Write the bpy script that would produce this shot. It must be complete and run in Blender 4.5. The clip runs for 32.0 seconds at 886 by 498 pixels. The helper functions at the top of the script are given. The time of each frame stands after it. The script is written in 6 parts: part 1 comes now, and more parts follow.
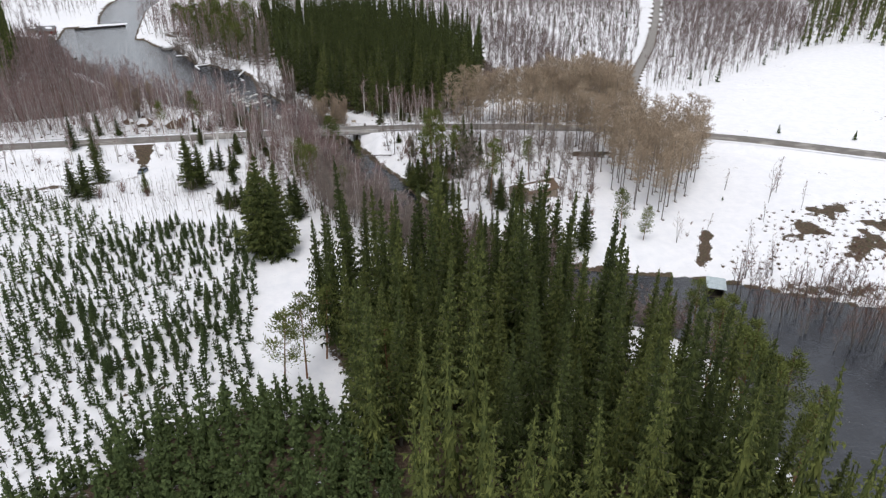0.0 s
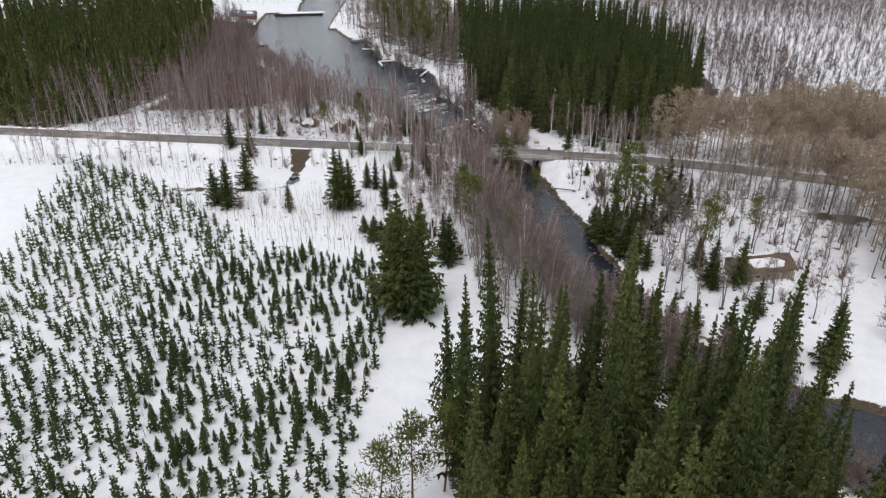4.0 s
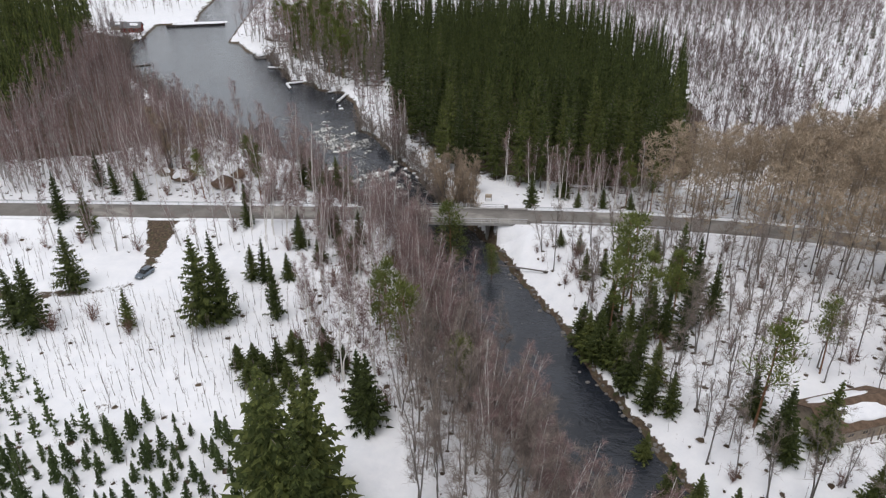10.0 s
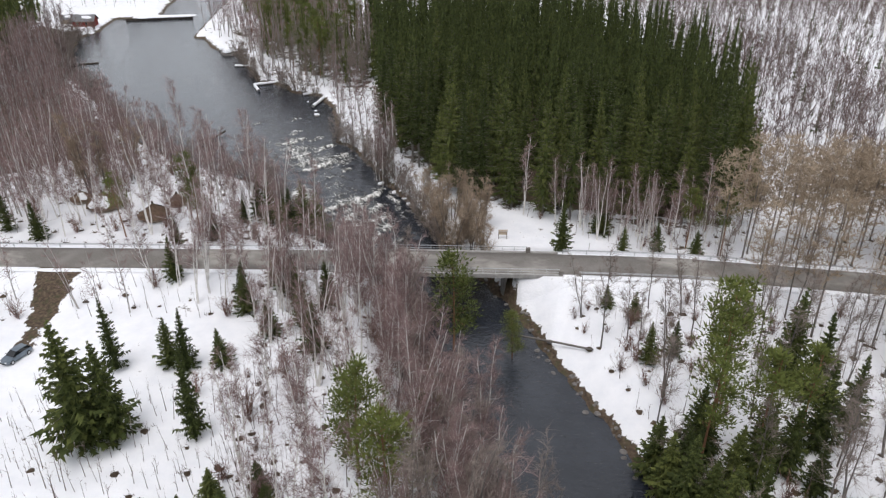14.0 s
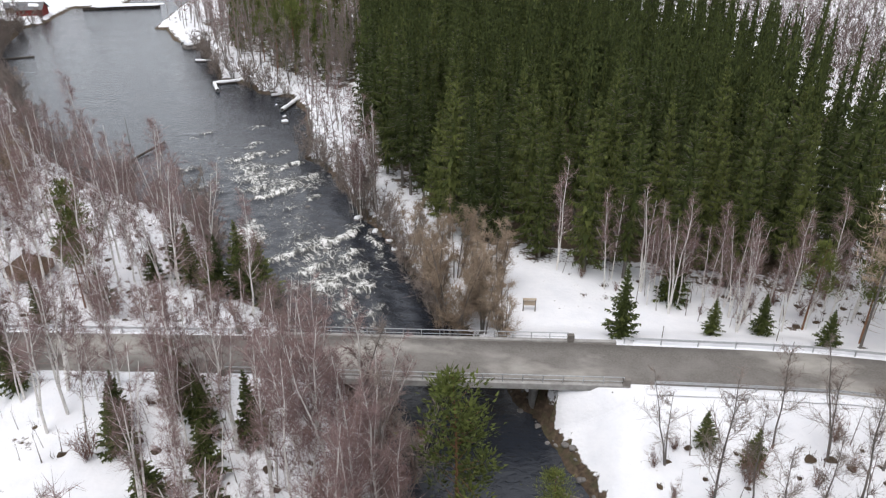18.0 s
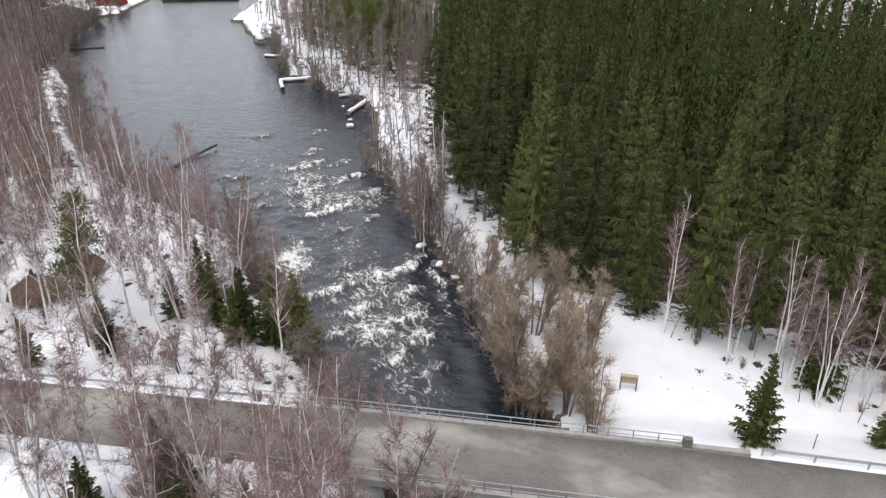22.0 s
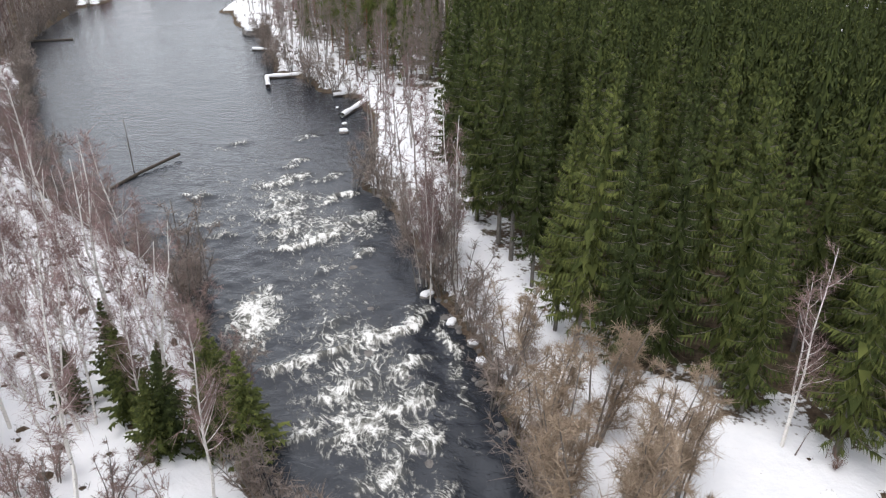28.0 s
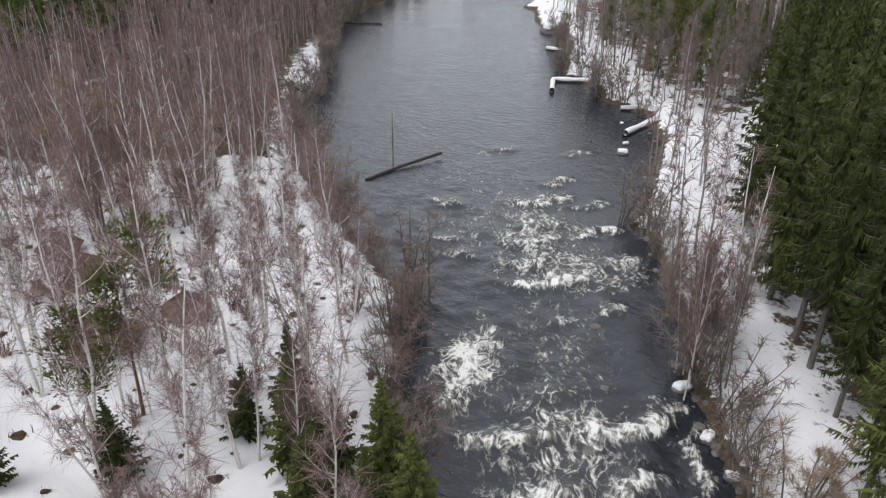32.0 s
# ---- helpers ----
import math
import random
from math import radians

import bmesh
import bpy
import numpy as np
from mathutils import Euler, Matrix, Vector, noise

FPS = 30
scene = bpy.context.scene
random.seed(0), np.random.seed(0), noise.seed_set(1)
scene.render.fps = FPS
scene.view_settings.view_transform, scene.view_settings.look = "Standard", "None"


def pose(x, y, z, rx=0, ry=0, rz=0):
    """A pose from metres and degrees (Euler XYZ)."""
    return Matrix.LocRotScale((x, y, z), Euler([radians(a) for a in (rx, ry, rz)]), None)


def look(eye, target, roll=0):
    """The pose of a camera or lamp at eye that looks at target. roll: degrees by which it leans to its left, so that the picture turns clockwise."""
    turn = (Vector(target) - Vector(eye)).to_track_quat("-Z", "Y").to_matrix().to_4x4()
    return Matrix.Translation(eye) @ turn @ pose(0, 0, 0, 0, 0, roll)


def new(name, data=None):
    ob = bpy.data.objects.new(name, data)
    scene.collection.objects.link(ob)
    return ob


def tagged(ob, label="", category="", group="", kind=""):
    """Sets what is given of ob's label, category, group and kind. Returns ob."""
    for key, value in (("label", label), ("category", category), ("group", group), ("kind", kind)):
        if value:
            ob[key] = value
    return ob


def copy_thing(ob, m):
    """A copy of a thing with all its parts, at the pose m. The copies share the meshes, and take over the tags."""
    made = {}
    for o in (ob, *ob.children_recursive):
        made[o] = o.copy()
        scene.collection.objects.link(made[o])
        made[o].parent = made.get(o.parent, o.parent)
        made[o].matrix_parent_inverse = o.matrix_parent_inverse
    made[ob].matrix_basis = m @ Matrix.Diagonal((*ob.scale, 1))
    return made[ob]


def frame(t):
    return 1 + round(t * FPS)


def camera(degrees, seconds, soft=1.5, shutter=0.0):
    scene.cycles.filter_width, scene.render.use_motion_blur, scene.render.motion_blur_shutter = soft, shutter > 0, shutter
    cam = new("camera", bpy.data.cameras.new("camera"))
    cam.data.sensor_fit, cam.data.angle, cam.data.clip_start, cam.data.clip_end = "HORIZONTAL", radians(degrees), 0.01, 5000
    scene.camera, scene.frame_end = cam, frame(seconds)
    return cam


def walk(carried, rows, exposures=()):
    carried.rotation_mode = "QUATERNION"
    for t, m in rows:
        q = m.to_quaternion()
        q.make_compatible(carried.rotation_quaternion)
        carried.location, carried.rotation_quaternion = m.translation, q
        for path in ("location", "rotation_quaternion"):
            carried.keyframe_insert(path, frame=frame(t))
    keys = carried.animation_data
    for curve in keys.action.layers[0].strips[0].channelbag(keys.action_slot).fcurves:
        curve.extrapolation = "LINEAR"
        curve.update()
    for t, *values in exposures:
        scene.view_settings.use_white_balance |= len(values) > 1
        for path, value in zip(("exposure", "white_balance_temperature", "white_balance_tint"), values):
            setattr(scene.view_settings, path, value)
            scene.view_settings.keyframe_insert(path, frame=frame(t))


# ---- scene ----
cam = camera(63.3, 32.0, soft=1.25)
ROWS = [
    (0.0, -0.00, 0.00, 89.42, -27.92, -0.26, 0.00),
    (0.5, -0.12, 5.59, 88.10, -28.00, -0.22, 0.01),
    (1.0, -0.27, 11.17, 86.93, -28.06, -0.18, 0.55),
    (1.5, -0.38, 16.77, 86.14, -28.06, -0.16, 4.57),
    (2.0, -0.63, 22.39, 85.69, -28.02, -0.16, 8.47),
    (2.5, -1.12, 27.88, 85.27, -28.01, -0.15, 13.92),
    (4.5, -3.52, 49.46, 83.20, -28.21, -0.10, 16.06),
    (5.0, -4.30, 54.83, 82.92, -28.24, -0.10, 15.85),
    (5.5, -5.34, 60.10, 82.85, -28.25, -0.12, 15.58),
    (6.0, -6.45, 65.32, 82.78, -28.26, -0.18, 14.90),
    (6.5, -7.63, 70.43, 82.68, -28.25, -0.24, 12.01),
    (7.0, -8.93, 75.52, 82.48, -28.20, -0.28, 11.33),
    (7.5, -10.19, 80.66, 81.96, -28.14, -0.29, 11.30),
    (8.0, -11.37, 85.64, 80.83, -28.13, -0.28, 11.27),
    (8.5, -12.48, 90.70, 79.36, -28.11, -0.27, 11.00),
    (9.0, -13.55, 95.95, 77.75, -28.07, -0.27, 10.83),
    (9.5, -14.60, 101.29, 76.15, -28.03, -0.26, 10.78),
    (10.0, -15.75, 106.66, 74.55, -28.00, -0.22, 10.76),
    (10.5, -16.93, 112.01, 72.96, -27.97, -0.20, 10.74),
    (11.0, -18.16, 117.36, 71.38, -27.94, -0.19, 10.70),
    (11.5, -19.30, 122.66, 69.78, -27.91, -0.19, 10.67),
    (12.0, -20.43, 127.93, 68.17, -27.88, -0.18, 10.67),
    (12.5, -21.54, 133.13, 66.65, -27.87, -0.13, 10.64),
    (13.0, -22.63, 138.36, 65.25, -27.86, -0.08, 10.59),
    (13.5, -23.68, 143.62, 63.90, -27.87, -0.04, 10.56),
    (14.0, -24.70, 148.90, 62.61, -27.89, -0.03, 10.54),
    (14.5, -25.67, 154.18, 61.25, -27.91, -0.04, 10.53),
    (16.5, -29.16, 175.01, 55.46, -27.93, -0.08, 10.75),
    (17.0, -30.01, 180.26, 54.03, -27.93, -0.08, 10.82),
    (17.5, -30.85, 185.57, 52.58, -27.94, -0.03, 10.90),
    (18.0, -31.77, 190.83, 51.16, -27.96, 0.03, 10.96),
    (18.5, -32.71, 195.90, 49.84, -27.99, 0.06, 10.98),
    (19.0, -33.68, 200.50, 48.77, -28.02, 0.07, 10.95),
    (19.5, -34.56, 204.14, 47.91, -28.04, 0.08, 10.99),
    (20.0, -35.17, 206.79, 47.41, -28.01, 0.10, 11.04),
    (20.5, -35.67, 208.45, 47.19, -27.96, 0.15, 14.48),
    (21.0, -35.82, 209.21, 47.03, -27.92, 0.21, 16.70),
    (21.5, -35.93, 209.45, 46.90, -27.91, 0.25, 17.10),
    (22.0, -36.01, 209.44, 46.79, -27.92, 0.29, 17.85),
    (22.5, -36.08, 209.34, 46.63, -27.94, 0.32, 18.65),
    (23.0, -36.16, 209.24, 46.40, -27.95, 0.35, 18.97),
    (23.5, -36.20, 209.25, 46.09, -27.97, 0.36, 18.96),
    (24.0, -36.37, 209.76, 45.86, -27.98, 0.36, 18.95),
    (24.5, -36.83, 211.01, 45.71, -27.97, 0.34, 18.91),
    (25.0, -37.46, 213.01, 45.48, -27.92, 0.32, 18.87),
    (25.5, -38.27, 215.77, 44.76, -27.90, 0.30, 18.81),
    (27.5, -42.59, 229.13, 40.86, -27.91, 0.18, 18.65),
    (28.0, -43.87, 232.71, 39.77, -27.94, 0.15, 18.52),
    (28.5, -45.25, 236.45, 38.71, -27.99, 0.10, 18.37),
    (29.0, -46.48, 240.13, 38.17, -28.01, 0.04, 18.27),
    (29.5, -47.57, 243.04, 37.97, -27.99, 0.01, 18.43),
    (30.0, -48.33, 244.91, 37.91, -27.95, 0.01, 20.77),
    (30.5, -48.82, 245.86, 37.81, -27.91, 0.02, 24.87),
    (31.0, -49.08, 246.10, 37.56, -27.88, 0.03, 29.85),
    (31.5, -49.25, 246.19, 37.34, -27.86, 0.04, 35.43),
    (32.0, -49.25, 246.28, 37.13, -27.85, 0.04, 42.08),
]
walk(cam, [(t, pose(x, y, z, 0, 0, yaw) @ pose(0, 0, 0, 90 + pitch, 0, -roll)) for t, x, y, z, pitch, roll, yaw in ROWS],
     [(t, e, 6390, 13) for t, e in [(0, -0.32), (5, -0.45), (9, -0.44), (13, -0.26), (18, -0.06), (22, 0.06), (28, 0.17), (29.5, 0.12), (30.2, 0.0), (31, -0.18), (32, -0.2)]])

# ---- light ----
SUN_EL, SUN_ROT = radians(68), radians(195)
CLOUD = 12.2  # brightness of the cloud cover, brighter towards the horizon
world = bpy.data.worlds.new("world")
scene.world = world
world.use_nodes = True
wn = world.node_tree.nodes
wn.clear()
sky = wn.new("ShaderNodeTexSky")
sky.sky_type = "NISHITA"
sky.sun_disc = False
sky.sun_elevation, sky.sun_rotation = SUN_EL, SUN_ROT
sky.dust_density, sky.air_density, sky.ozone_density = 6.0, 1.0, 1.0
pale = wn.new("ShaderNodeHueSaturation")
pale.inputs["Saturation"].default_value = 0.25
where = wn.new("ShaderNodeTexCoord")
split = wn.new("ShaderNodeSeparateXYZ")
haze = wn.new("ShaderNodeValToRGB")
while len(haze.color_ramp.elements) < 5:
    haze.color_ramp.elements.new(0.5)
for k, (p, c) in zip(haze.color_ramp.elements, [(0.0, (0.36, 0.39, 0.42)), (0.1, (0.8, 0.87, 0.94)), (0.25, (0.93, 0.98, 1.0)), (0.46, (0.62, 0.65, 0.7)), (1.0, (0.42, 0.42, 0.42))]):
    k.position, k.color = p, (*c, 1)
bank = wn.new("ShaderNodeTexNoise")
bank.inputs["Scale"].default_value, bank.inputs["Detail"].default_value = 2.5, 4
patchy = wn.new("ShaderNodeMapRange")
patchy.inputs["To Min"].default_value, patchy.inputs["To Max"].default_value = 0.75, 1.25
thick = wn.new("ShaderNodeVectorMath")
thick.operation = "SCALE"
scaled = wn.new("ShaderNodeVectorMath")
scaled.operation = "SCALE"
scaled.inputs["Scale"].default_value = CLOUD
cloud = wn.new("ShaderNodeMix")
cloud.data_type = "RGBA"
cloud.inputs[0].default_value = 0.8
bg = wn.new("ShaderNodeBackground")
bg.inputs["Strength"].default_value = 0.15
wout = wn.new("ShaderNodeOutputWorld")
link = world.node_tree.links.new
link(where.outputs["Generated"], split.inputs[0])
link(split.outputs["Z"], haze.inputs[0])
link(where.outputs["Generated"], bank.inputs["Vector"])
link(bank.outputs[0], patchy.inputs["Value"])
link(haze.outputs[0], thick.inputs[0])
link(patchy.outputs[0], thick.inputs["Scale"])
link(thick.outputs[0], scaled.inputs[0])
link(sky.outputs[0], pale.inputs["Color"])
link(pale.outputs[0], cloud.inputs[6])
link(scaled.outputs[0], cloud.inputs[7])
link(cloud.outputs[2], bg.inputs["Color"])
link(bg.outputs[0], wout.inputs[0])
sun = new("sun", bpy.data.lights.new("sun", "SUN"))
sun.data.energy, sun.data.angle, sun.data.color = 1.5, radians(30), (1.0, 0.97, 0.94)
sun.matrix_world = look((0, 0, 100), (-100 * math.sin(SUN_ROT), -100 * math.cos(SUN_ROT), 100 - 100 * math.tan(SUN_EL)))


# ---- materials ----
class Mat:
    """A node material with a principled surface, and short words for its nodes."""

    def __init__(self, name, rough=0.8, metal=0.0, spec=0.3):
        self.m = bpy.data.materials.new(name)
        self.m.use_nodes = True
        self.t = self.m.node_tree
        self.b = self.t.nodes["Principled BSDF"]
        self.b.inputs["Roughness"].default_value = rough
        self.b.inputs["Metallic"].default_value = metal
        self.b.inputs["Specular IOR Level"].default_value = spec

    def put(self, value, socket):
        if isinstance(value, bpy.types.NodeSocket):
            self.t.links.new(value, socket)
        elif isinstance(value, tuple) and len(value) == 3 and socket.type == "RGBA":
            socket.default_value = (*value, 1)
        else:
            socket.default_value = value

    def coords(self, scale=(1, 1, 1), world_space=True):
        n = self.t.nodes.new("ShaderNodeNewGeometry" if world_space else "ShaderNodeTexCoord")
        mp = self.t.nodes.new("ShaderNodeMapping")
        mp.inputs["Scale"].default_value = scale
        self.t.links.new(n.outputs["Position" if world_space else "Object"], mp.inputs[0])
        return mp.outputs[0]

    def noise(self, scale, detail=4, at=None, rough=0.55, distortion=0.0):
        n = self.t.nodes.new("ShaderNodeTexNoise")
        n.inputs["Scale"].default_value, n.inputs["Detail"].default_value = scale, detail
        n.inputs["Roughness"].default_value, n.inputs["Distortion"].default_value = rough, distortion
        self.t.links.new(at if at is not None else self.coords(), n.inputs["Vector"])
        return n.outputs[0]

    def ramp(self, fac, stops):
        n = self.t.nodes.new("ShaderNodeValToRGB")
        self.t.links.new(fac, n.inputs[0])
        e = n.color_ramp.elements
        while len(e) < len(stops):
            e.new(0.5)
        for k, (p, c) in zip(e, stops):
            k.position = p
            k.color = (*c, 1) if isinstance(c, tuple) else (c, c, c, 1)
        return n.outputs[0]

    def mix(self, fac, a, b, kind="MIX"):
        n = self.t.nodes.new("ShaderNodeMix")
        n.data_type, n.blend_type = "RGBA", kind
        self.put(fac, n.inputs[0])
        self.put(a, n.inputs[6])
        self.put(b, n.inputs[7])
        return n.outputs[2]

    def math(self, op, a, b=0.0):
        n = self.t.nodes.new("ShaderNodeMath")
        n.operation = op
        self.put(a, n.inputs[0])
        self.put(b, n.inputs[1])
        return n.outputs[0]

    def attr(self, name):
        n = self.t.nodes.new("ShaderNodeAttribute")
        n.attribute_name = name
        return n.outputs["Fac"]

    def rand(self):
        return self.t.nodes.new("ShaderNodeObjectInfo").outputs["Random"]

    def island(self):
        return self.t.nodes.new("ShaderNodeNewGeometry").outputs["Random Per Island"]

    def bump(self, height, strength=0.5, distance=0.05):
        n = self.t.nodes.new("ShaderNodeBump")
        n.inputs["Strength"].default_value, n.inputs["Distance"].default_value = strength, distance
        self.t.links.new(height, n.inputs["Height"])
        self.t.links.new(n.outputs[0], self.b.inputs["Normal"])

    def base(self, c):
        self.put(c, self.b.inputs["Base Color"])
        return self

    def rough(self, r):
        self.put(r, self.b.inputs["Roughness"])


def leaf_material(name, dark, mid, light, see=0.0):
    """Needles: each tree and each spray has its own tone."""
    m = Mat(name, 0.75, spec=0.15)
    tone = m.math("ADD", m.math("MULTIPLY", m.rand(), 0.42), m.math("MULTIPLY", m.island(), 0.58))
    c = m.ramp(tone, [(0.1, dark), (0.5, mid), (0.92, light)])
    n = m.noise(0.5, 3)
    m.base(m.mix(m.ramp(n, [(0.35, 0.0), (0.7, 0.55)]), c, tuple(0.6 * v for v in mid)))
    return m.m


def bark_material(name, a, b, scale=6.0, patch=None, stretch=(1, 1, 0.25)):
    m = Mat(name, 0.9, spec=0.1)
    at = m.coords(stretch, False)
    n = m.noise(scale, 5, at)
    c = m.ramp(n, [(0.3, a), (0.7, b)])
    if patch:
        c = m.mix(m.ramp(m.noise(scale * 0.6, 3, m.coords((1, 1, 4), False)), [(0.6, 0.0), (0.68, 1.0)]), c, patch)
    m.base(m.mix(m.math("MULTIPLY", m.rand(), 0.15 if patch else 0.4), c, tuple(0.6 * v for v in a)))
    m.bump(n, 0.6, 0.02)
    return m.m


def plain_material(name, a, b, scale=3.0, rough=0.7, metal=0.0, bump=0.2):
    m = Mat(name, rough, metal)
    n = m.noise(scale, 5)
    m.base(m.ramp(n, [(0.3, a), (0.72, b)]))
    if bump:
        m.bump(m.noise(scale * 6, 4), bump, 0.02)
    return m.m


SPRUCE = leaf_material("spruce_needles", (0.021, 0.03, 0.01), (0.06, 0.077, 0.022), (0.154, 0.17, 0.047))
YOUNG = leaf_material("young_needles", (0.036, 0.054, 0.02), (0.064, 0.092, 0.032), (0.105, 0.138, 0.047))
PINE = leaf_material("pine_needles", (0.07, 0.09, 0.025), (0.125, 0.15, 0.04), (0.19, 0.21, 0.058))
LARCH = leaf_material("larch_twigs", (0.265, 0.205, 0.145), (0.38, 0.298, 0.213), (0.49, 0.395, 0.29))
FARTWIG = leaf_material("far_twigs", (0.1, 0.07, 0.066), (0.155, 0.112, 0.104), (0.22, 0.165, 0.152))
TWIG = leaf_material("birch_twigs", (0.17, 0.115, 0.108), (0.265, 0.183, 0.172), (0.37, 0.27, 0.255))
REDTWIG = leaf_material("red_alder_twigs", (0.18, 0.125, 0.112), (0.275, 0.196, 0.176), (0.375, 0.28, 0.255))
ALDER = leaf_material("alder_twigs", (0.17, 0.138, 0.12), (0.26, 0.215, 0.188), (0.36, 0.305, 0.265))
WILLOW = leaf_material("willow_twigs", (0.23, 0.17, 0.12), (0.34, 0.26, 0.19), (0.45, 0.36, 0.265))
RUST = leaf_material("red_brush_twigs", (0.13, 0.075, 0.06), (0.2, 0.12, 0.095), (0.28, 0.175, 0.14))
BARK = bark_material("grey_bark", (0.12, 0.108, 0.097), (0.25, 0.232, 0.213))
DEADWOOD = bark_material("dead_branches", (0.13, 0.12, 0.095), (0.24, 0.225, 0.185))
GREYBIRCH = bark_material("grey_birch_bark", (0.3, 0.28, 0.26), (0.5, 0.475, 0.45), 5.0, (0.1, 0.09, 0.085))
BIRCH = bark_material("birch_bark", (0.66, 0.635, 0.6), (0.84, 0.82, 0.78), 5.0, (0.12, 0.11, 0.1))
PINEBARK = bark_material("pine_bark", (0.16, 0.085, 0.05), (0.3, 0.16, 0.09))


# ---- mesh building ----
class Geo:
    """Gathers triangles and quads, and turns them into one mesh."""

    def __init__(self):
        self.v, self.f, self.m, self.n = [], [], [], 0

    def add(self, verts, faces, mat=0):
        verts = np.asarray(verts, dtype=np.float64).reshape(-1, 3)
        faces = np.asarray(faces, dtype=np.int64)
        self.v.append(verts)
        self.f.append(faces + self.n)
        self.m.append(np.full(len(faces), mat))
        self.n += len(verts)

    def tube(self, pts, radii, sides=6, mat=0, cap=True):
        pts = np.asarray(pts, float)
        k = len(pts)
        ring = np.linspace(0, 2 * np.pi, sides, endpoint=False)
        d = np.gradient(pts, axis=0)
        d /= np.linalg.norm(d, axis=1)[:, None] + 1e-9
        up = np.where(np.abs(d[:, 2:3]) > 0.9, np.array([[1.0, 0, 0]]), np.array([[0, 0, 1.0]]))
        a = np.cross(d, up)
        a /= np.linalg.norm(a, axis=1)[:, None] + 1e-9
        b = np.cross(d, a)
        r = np.asarray(radii, float)[:, None, None]
        v = pts[:, None] + r * (np.cos(ring)[None, :, None] * a[:, None] + np.sin(ring)[None, :, None] * b[:, None])
        i = np.arange(sides)
        j = (i + 1) % sides
        f = np.concatenate([np.stack([s * sides + i, s * sides + j, (s + 1) * sides + j, (s + 1) * sides + i], 1) for s in range(k - 1)])
        self.add(v.reshape(-1, 3), f, mat)
        if cap:
            self.add(v[-1], [[0, s, s + 1] for s in range(1, sides - 1)], mat)

    def tris(self, t, mat=0):
        t = np.asarray(t, float).reshape(-1, 3, 3)
        self.add(t.reshape(-1, 3), np.arange(len(t) * 3).reshape(-1, 3), mat)

    def box(self, centre, size, mat=0, turn=None, bevel=0.0):
        sx, sy, sz = (s / 2 for s in size)
        if bevel:
            e = bevel
            pts = []
            for z, q in ((-sz, e), (-sz + e, 0), (sz - e, 0), (sz, e)):
                for x, y in ((-1, -1), (1, -1), (1, 1), (-1, 1)):
                    pts.append((x * (sx - q), y * (sy - q), z))
            f = [[3, 2, 1, 0], [12, 13, 14, 15]]
            for s in range(3):
                for k in range(4):
                    f.append([s * 4 + k, s * 4 + (k + 1) % 4, s * 4 + 4 + (k + 1) % 4, s * 4 + 4 + k])
        else:
            pts = [(x, y, z) for z in (-sz, sz) for x, y in ((-sx, -sy), (sx, -sy), (sx, sy), (-sx, sy))]
            f = [[3, 2, 1, 0], [4, 5, 6, 7], [0, 1, 5, 4], [1, 2, 6, 5], [2, 3, 7, 6], [3, 0, 4, 7]]
        v = np.array(pts, float)
        if turn is not None:
            v = v @ np.array(turn.to_3x3()).T
        self.add(v + np.array(centre), f, mat)

    def merge(self, other, m):
        """Adds another Geo, placed by the pose m."""
        r = np.array(m)
        for v, f, k in other.parts():
            self.add(v @ r[:3, :3].T + r[:3, 3], f, k)

    def parts(self):
        at = 0
        for v, f, k in zip(self.v, self.f, self.m):
            yield v, f - at, int(k[0]) if len(k) else 0
            at += len(v)

    def flatten(self):
        """One block of vertices for the triangles and one for the quads: quicker to merge."""
        v = np.concatenate(self.v)
        out = []
        for width in (3, 4):
            fs = [(f, m) for f, m in zip(self.f, self.m) if f.shape[1] == width]
            if fs:
                out.append((np.concatenate([f for f, m in fs]), np.concatenate([m for f, m in fs])))
        return v, out

    def mesh(self, name, mats, smooth=False):
        me = bpy.data.meshes.new(name)
        v = np.concatenate(self.v)
        sizes = np.concatenate([np.full(len(f), f.shape[1]) for f in self.f])
        loops = np.concatenate([f.ravel() for f in self.f])
        me.vertices.add(len(v))
        me.vertices.foreach_set("co", v.ravel().astype(np.float32))
        me.loops.add(len(loops))
        me.loops.foreach_set("vertex_index", loops.astype(np.int32))
        me.polygons.add(len(sizes))
        me.polygons.foreach_set("loop_start", np.concatenate([[0], np.cumsum(sizes)[:-1]]).astype(np.int32))
        me.polygons.foreach_set("material_index", np.concatenate(self.m).astype(np.int32))
        me.polygons.foreach_set("use_smooth", np.full(len(sizes), smooth))
        for m in mats:
            me.materials.append(m)
        me.update(calc_edges=True)
        me.validate()
        return me


def part(name, geo, mats, parent=None, label="", smooth=False):
    me = geo if isinstance(geo, bpy.types.Mesh) else geo.mesh(name, mats if isinstance(mats, (list, tuple)) else [mats], smooth)
    ob = new(name, me)
    ob.parent = parent
    return tagged(ob, label)


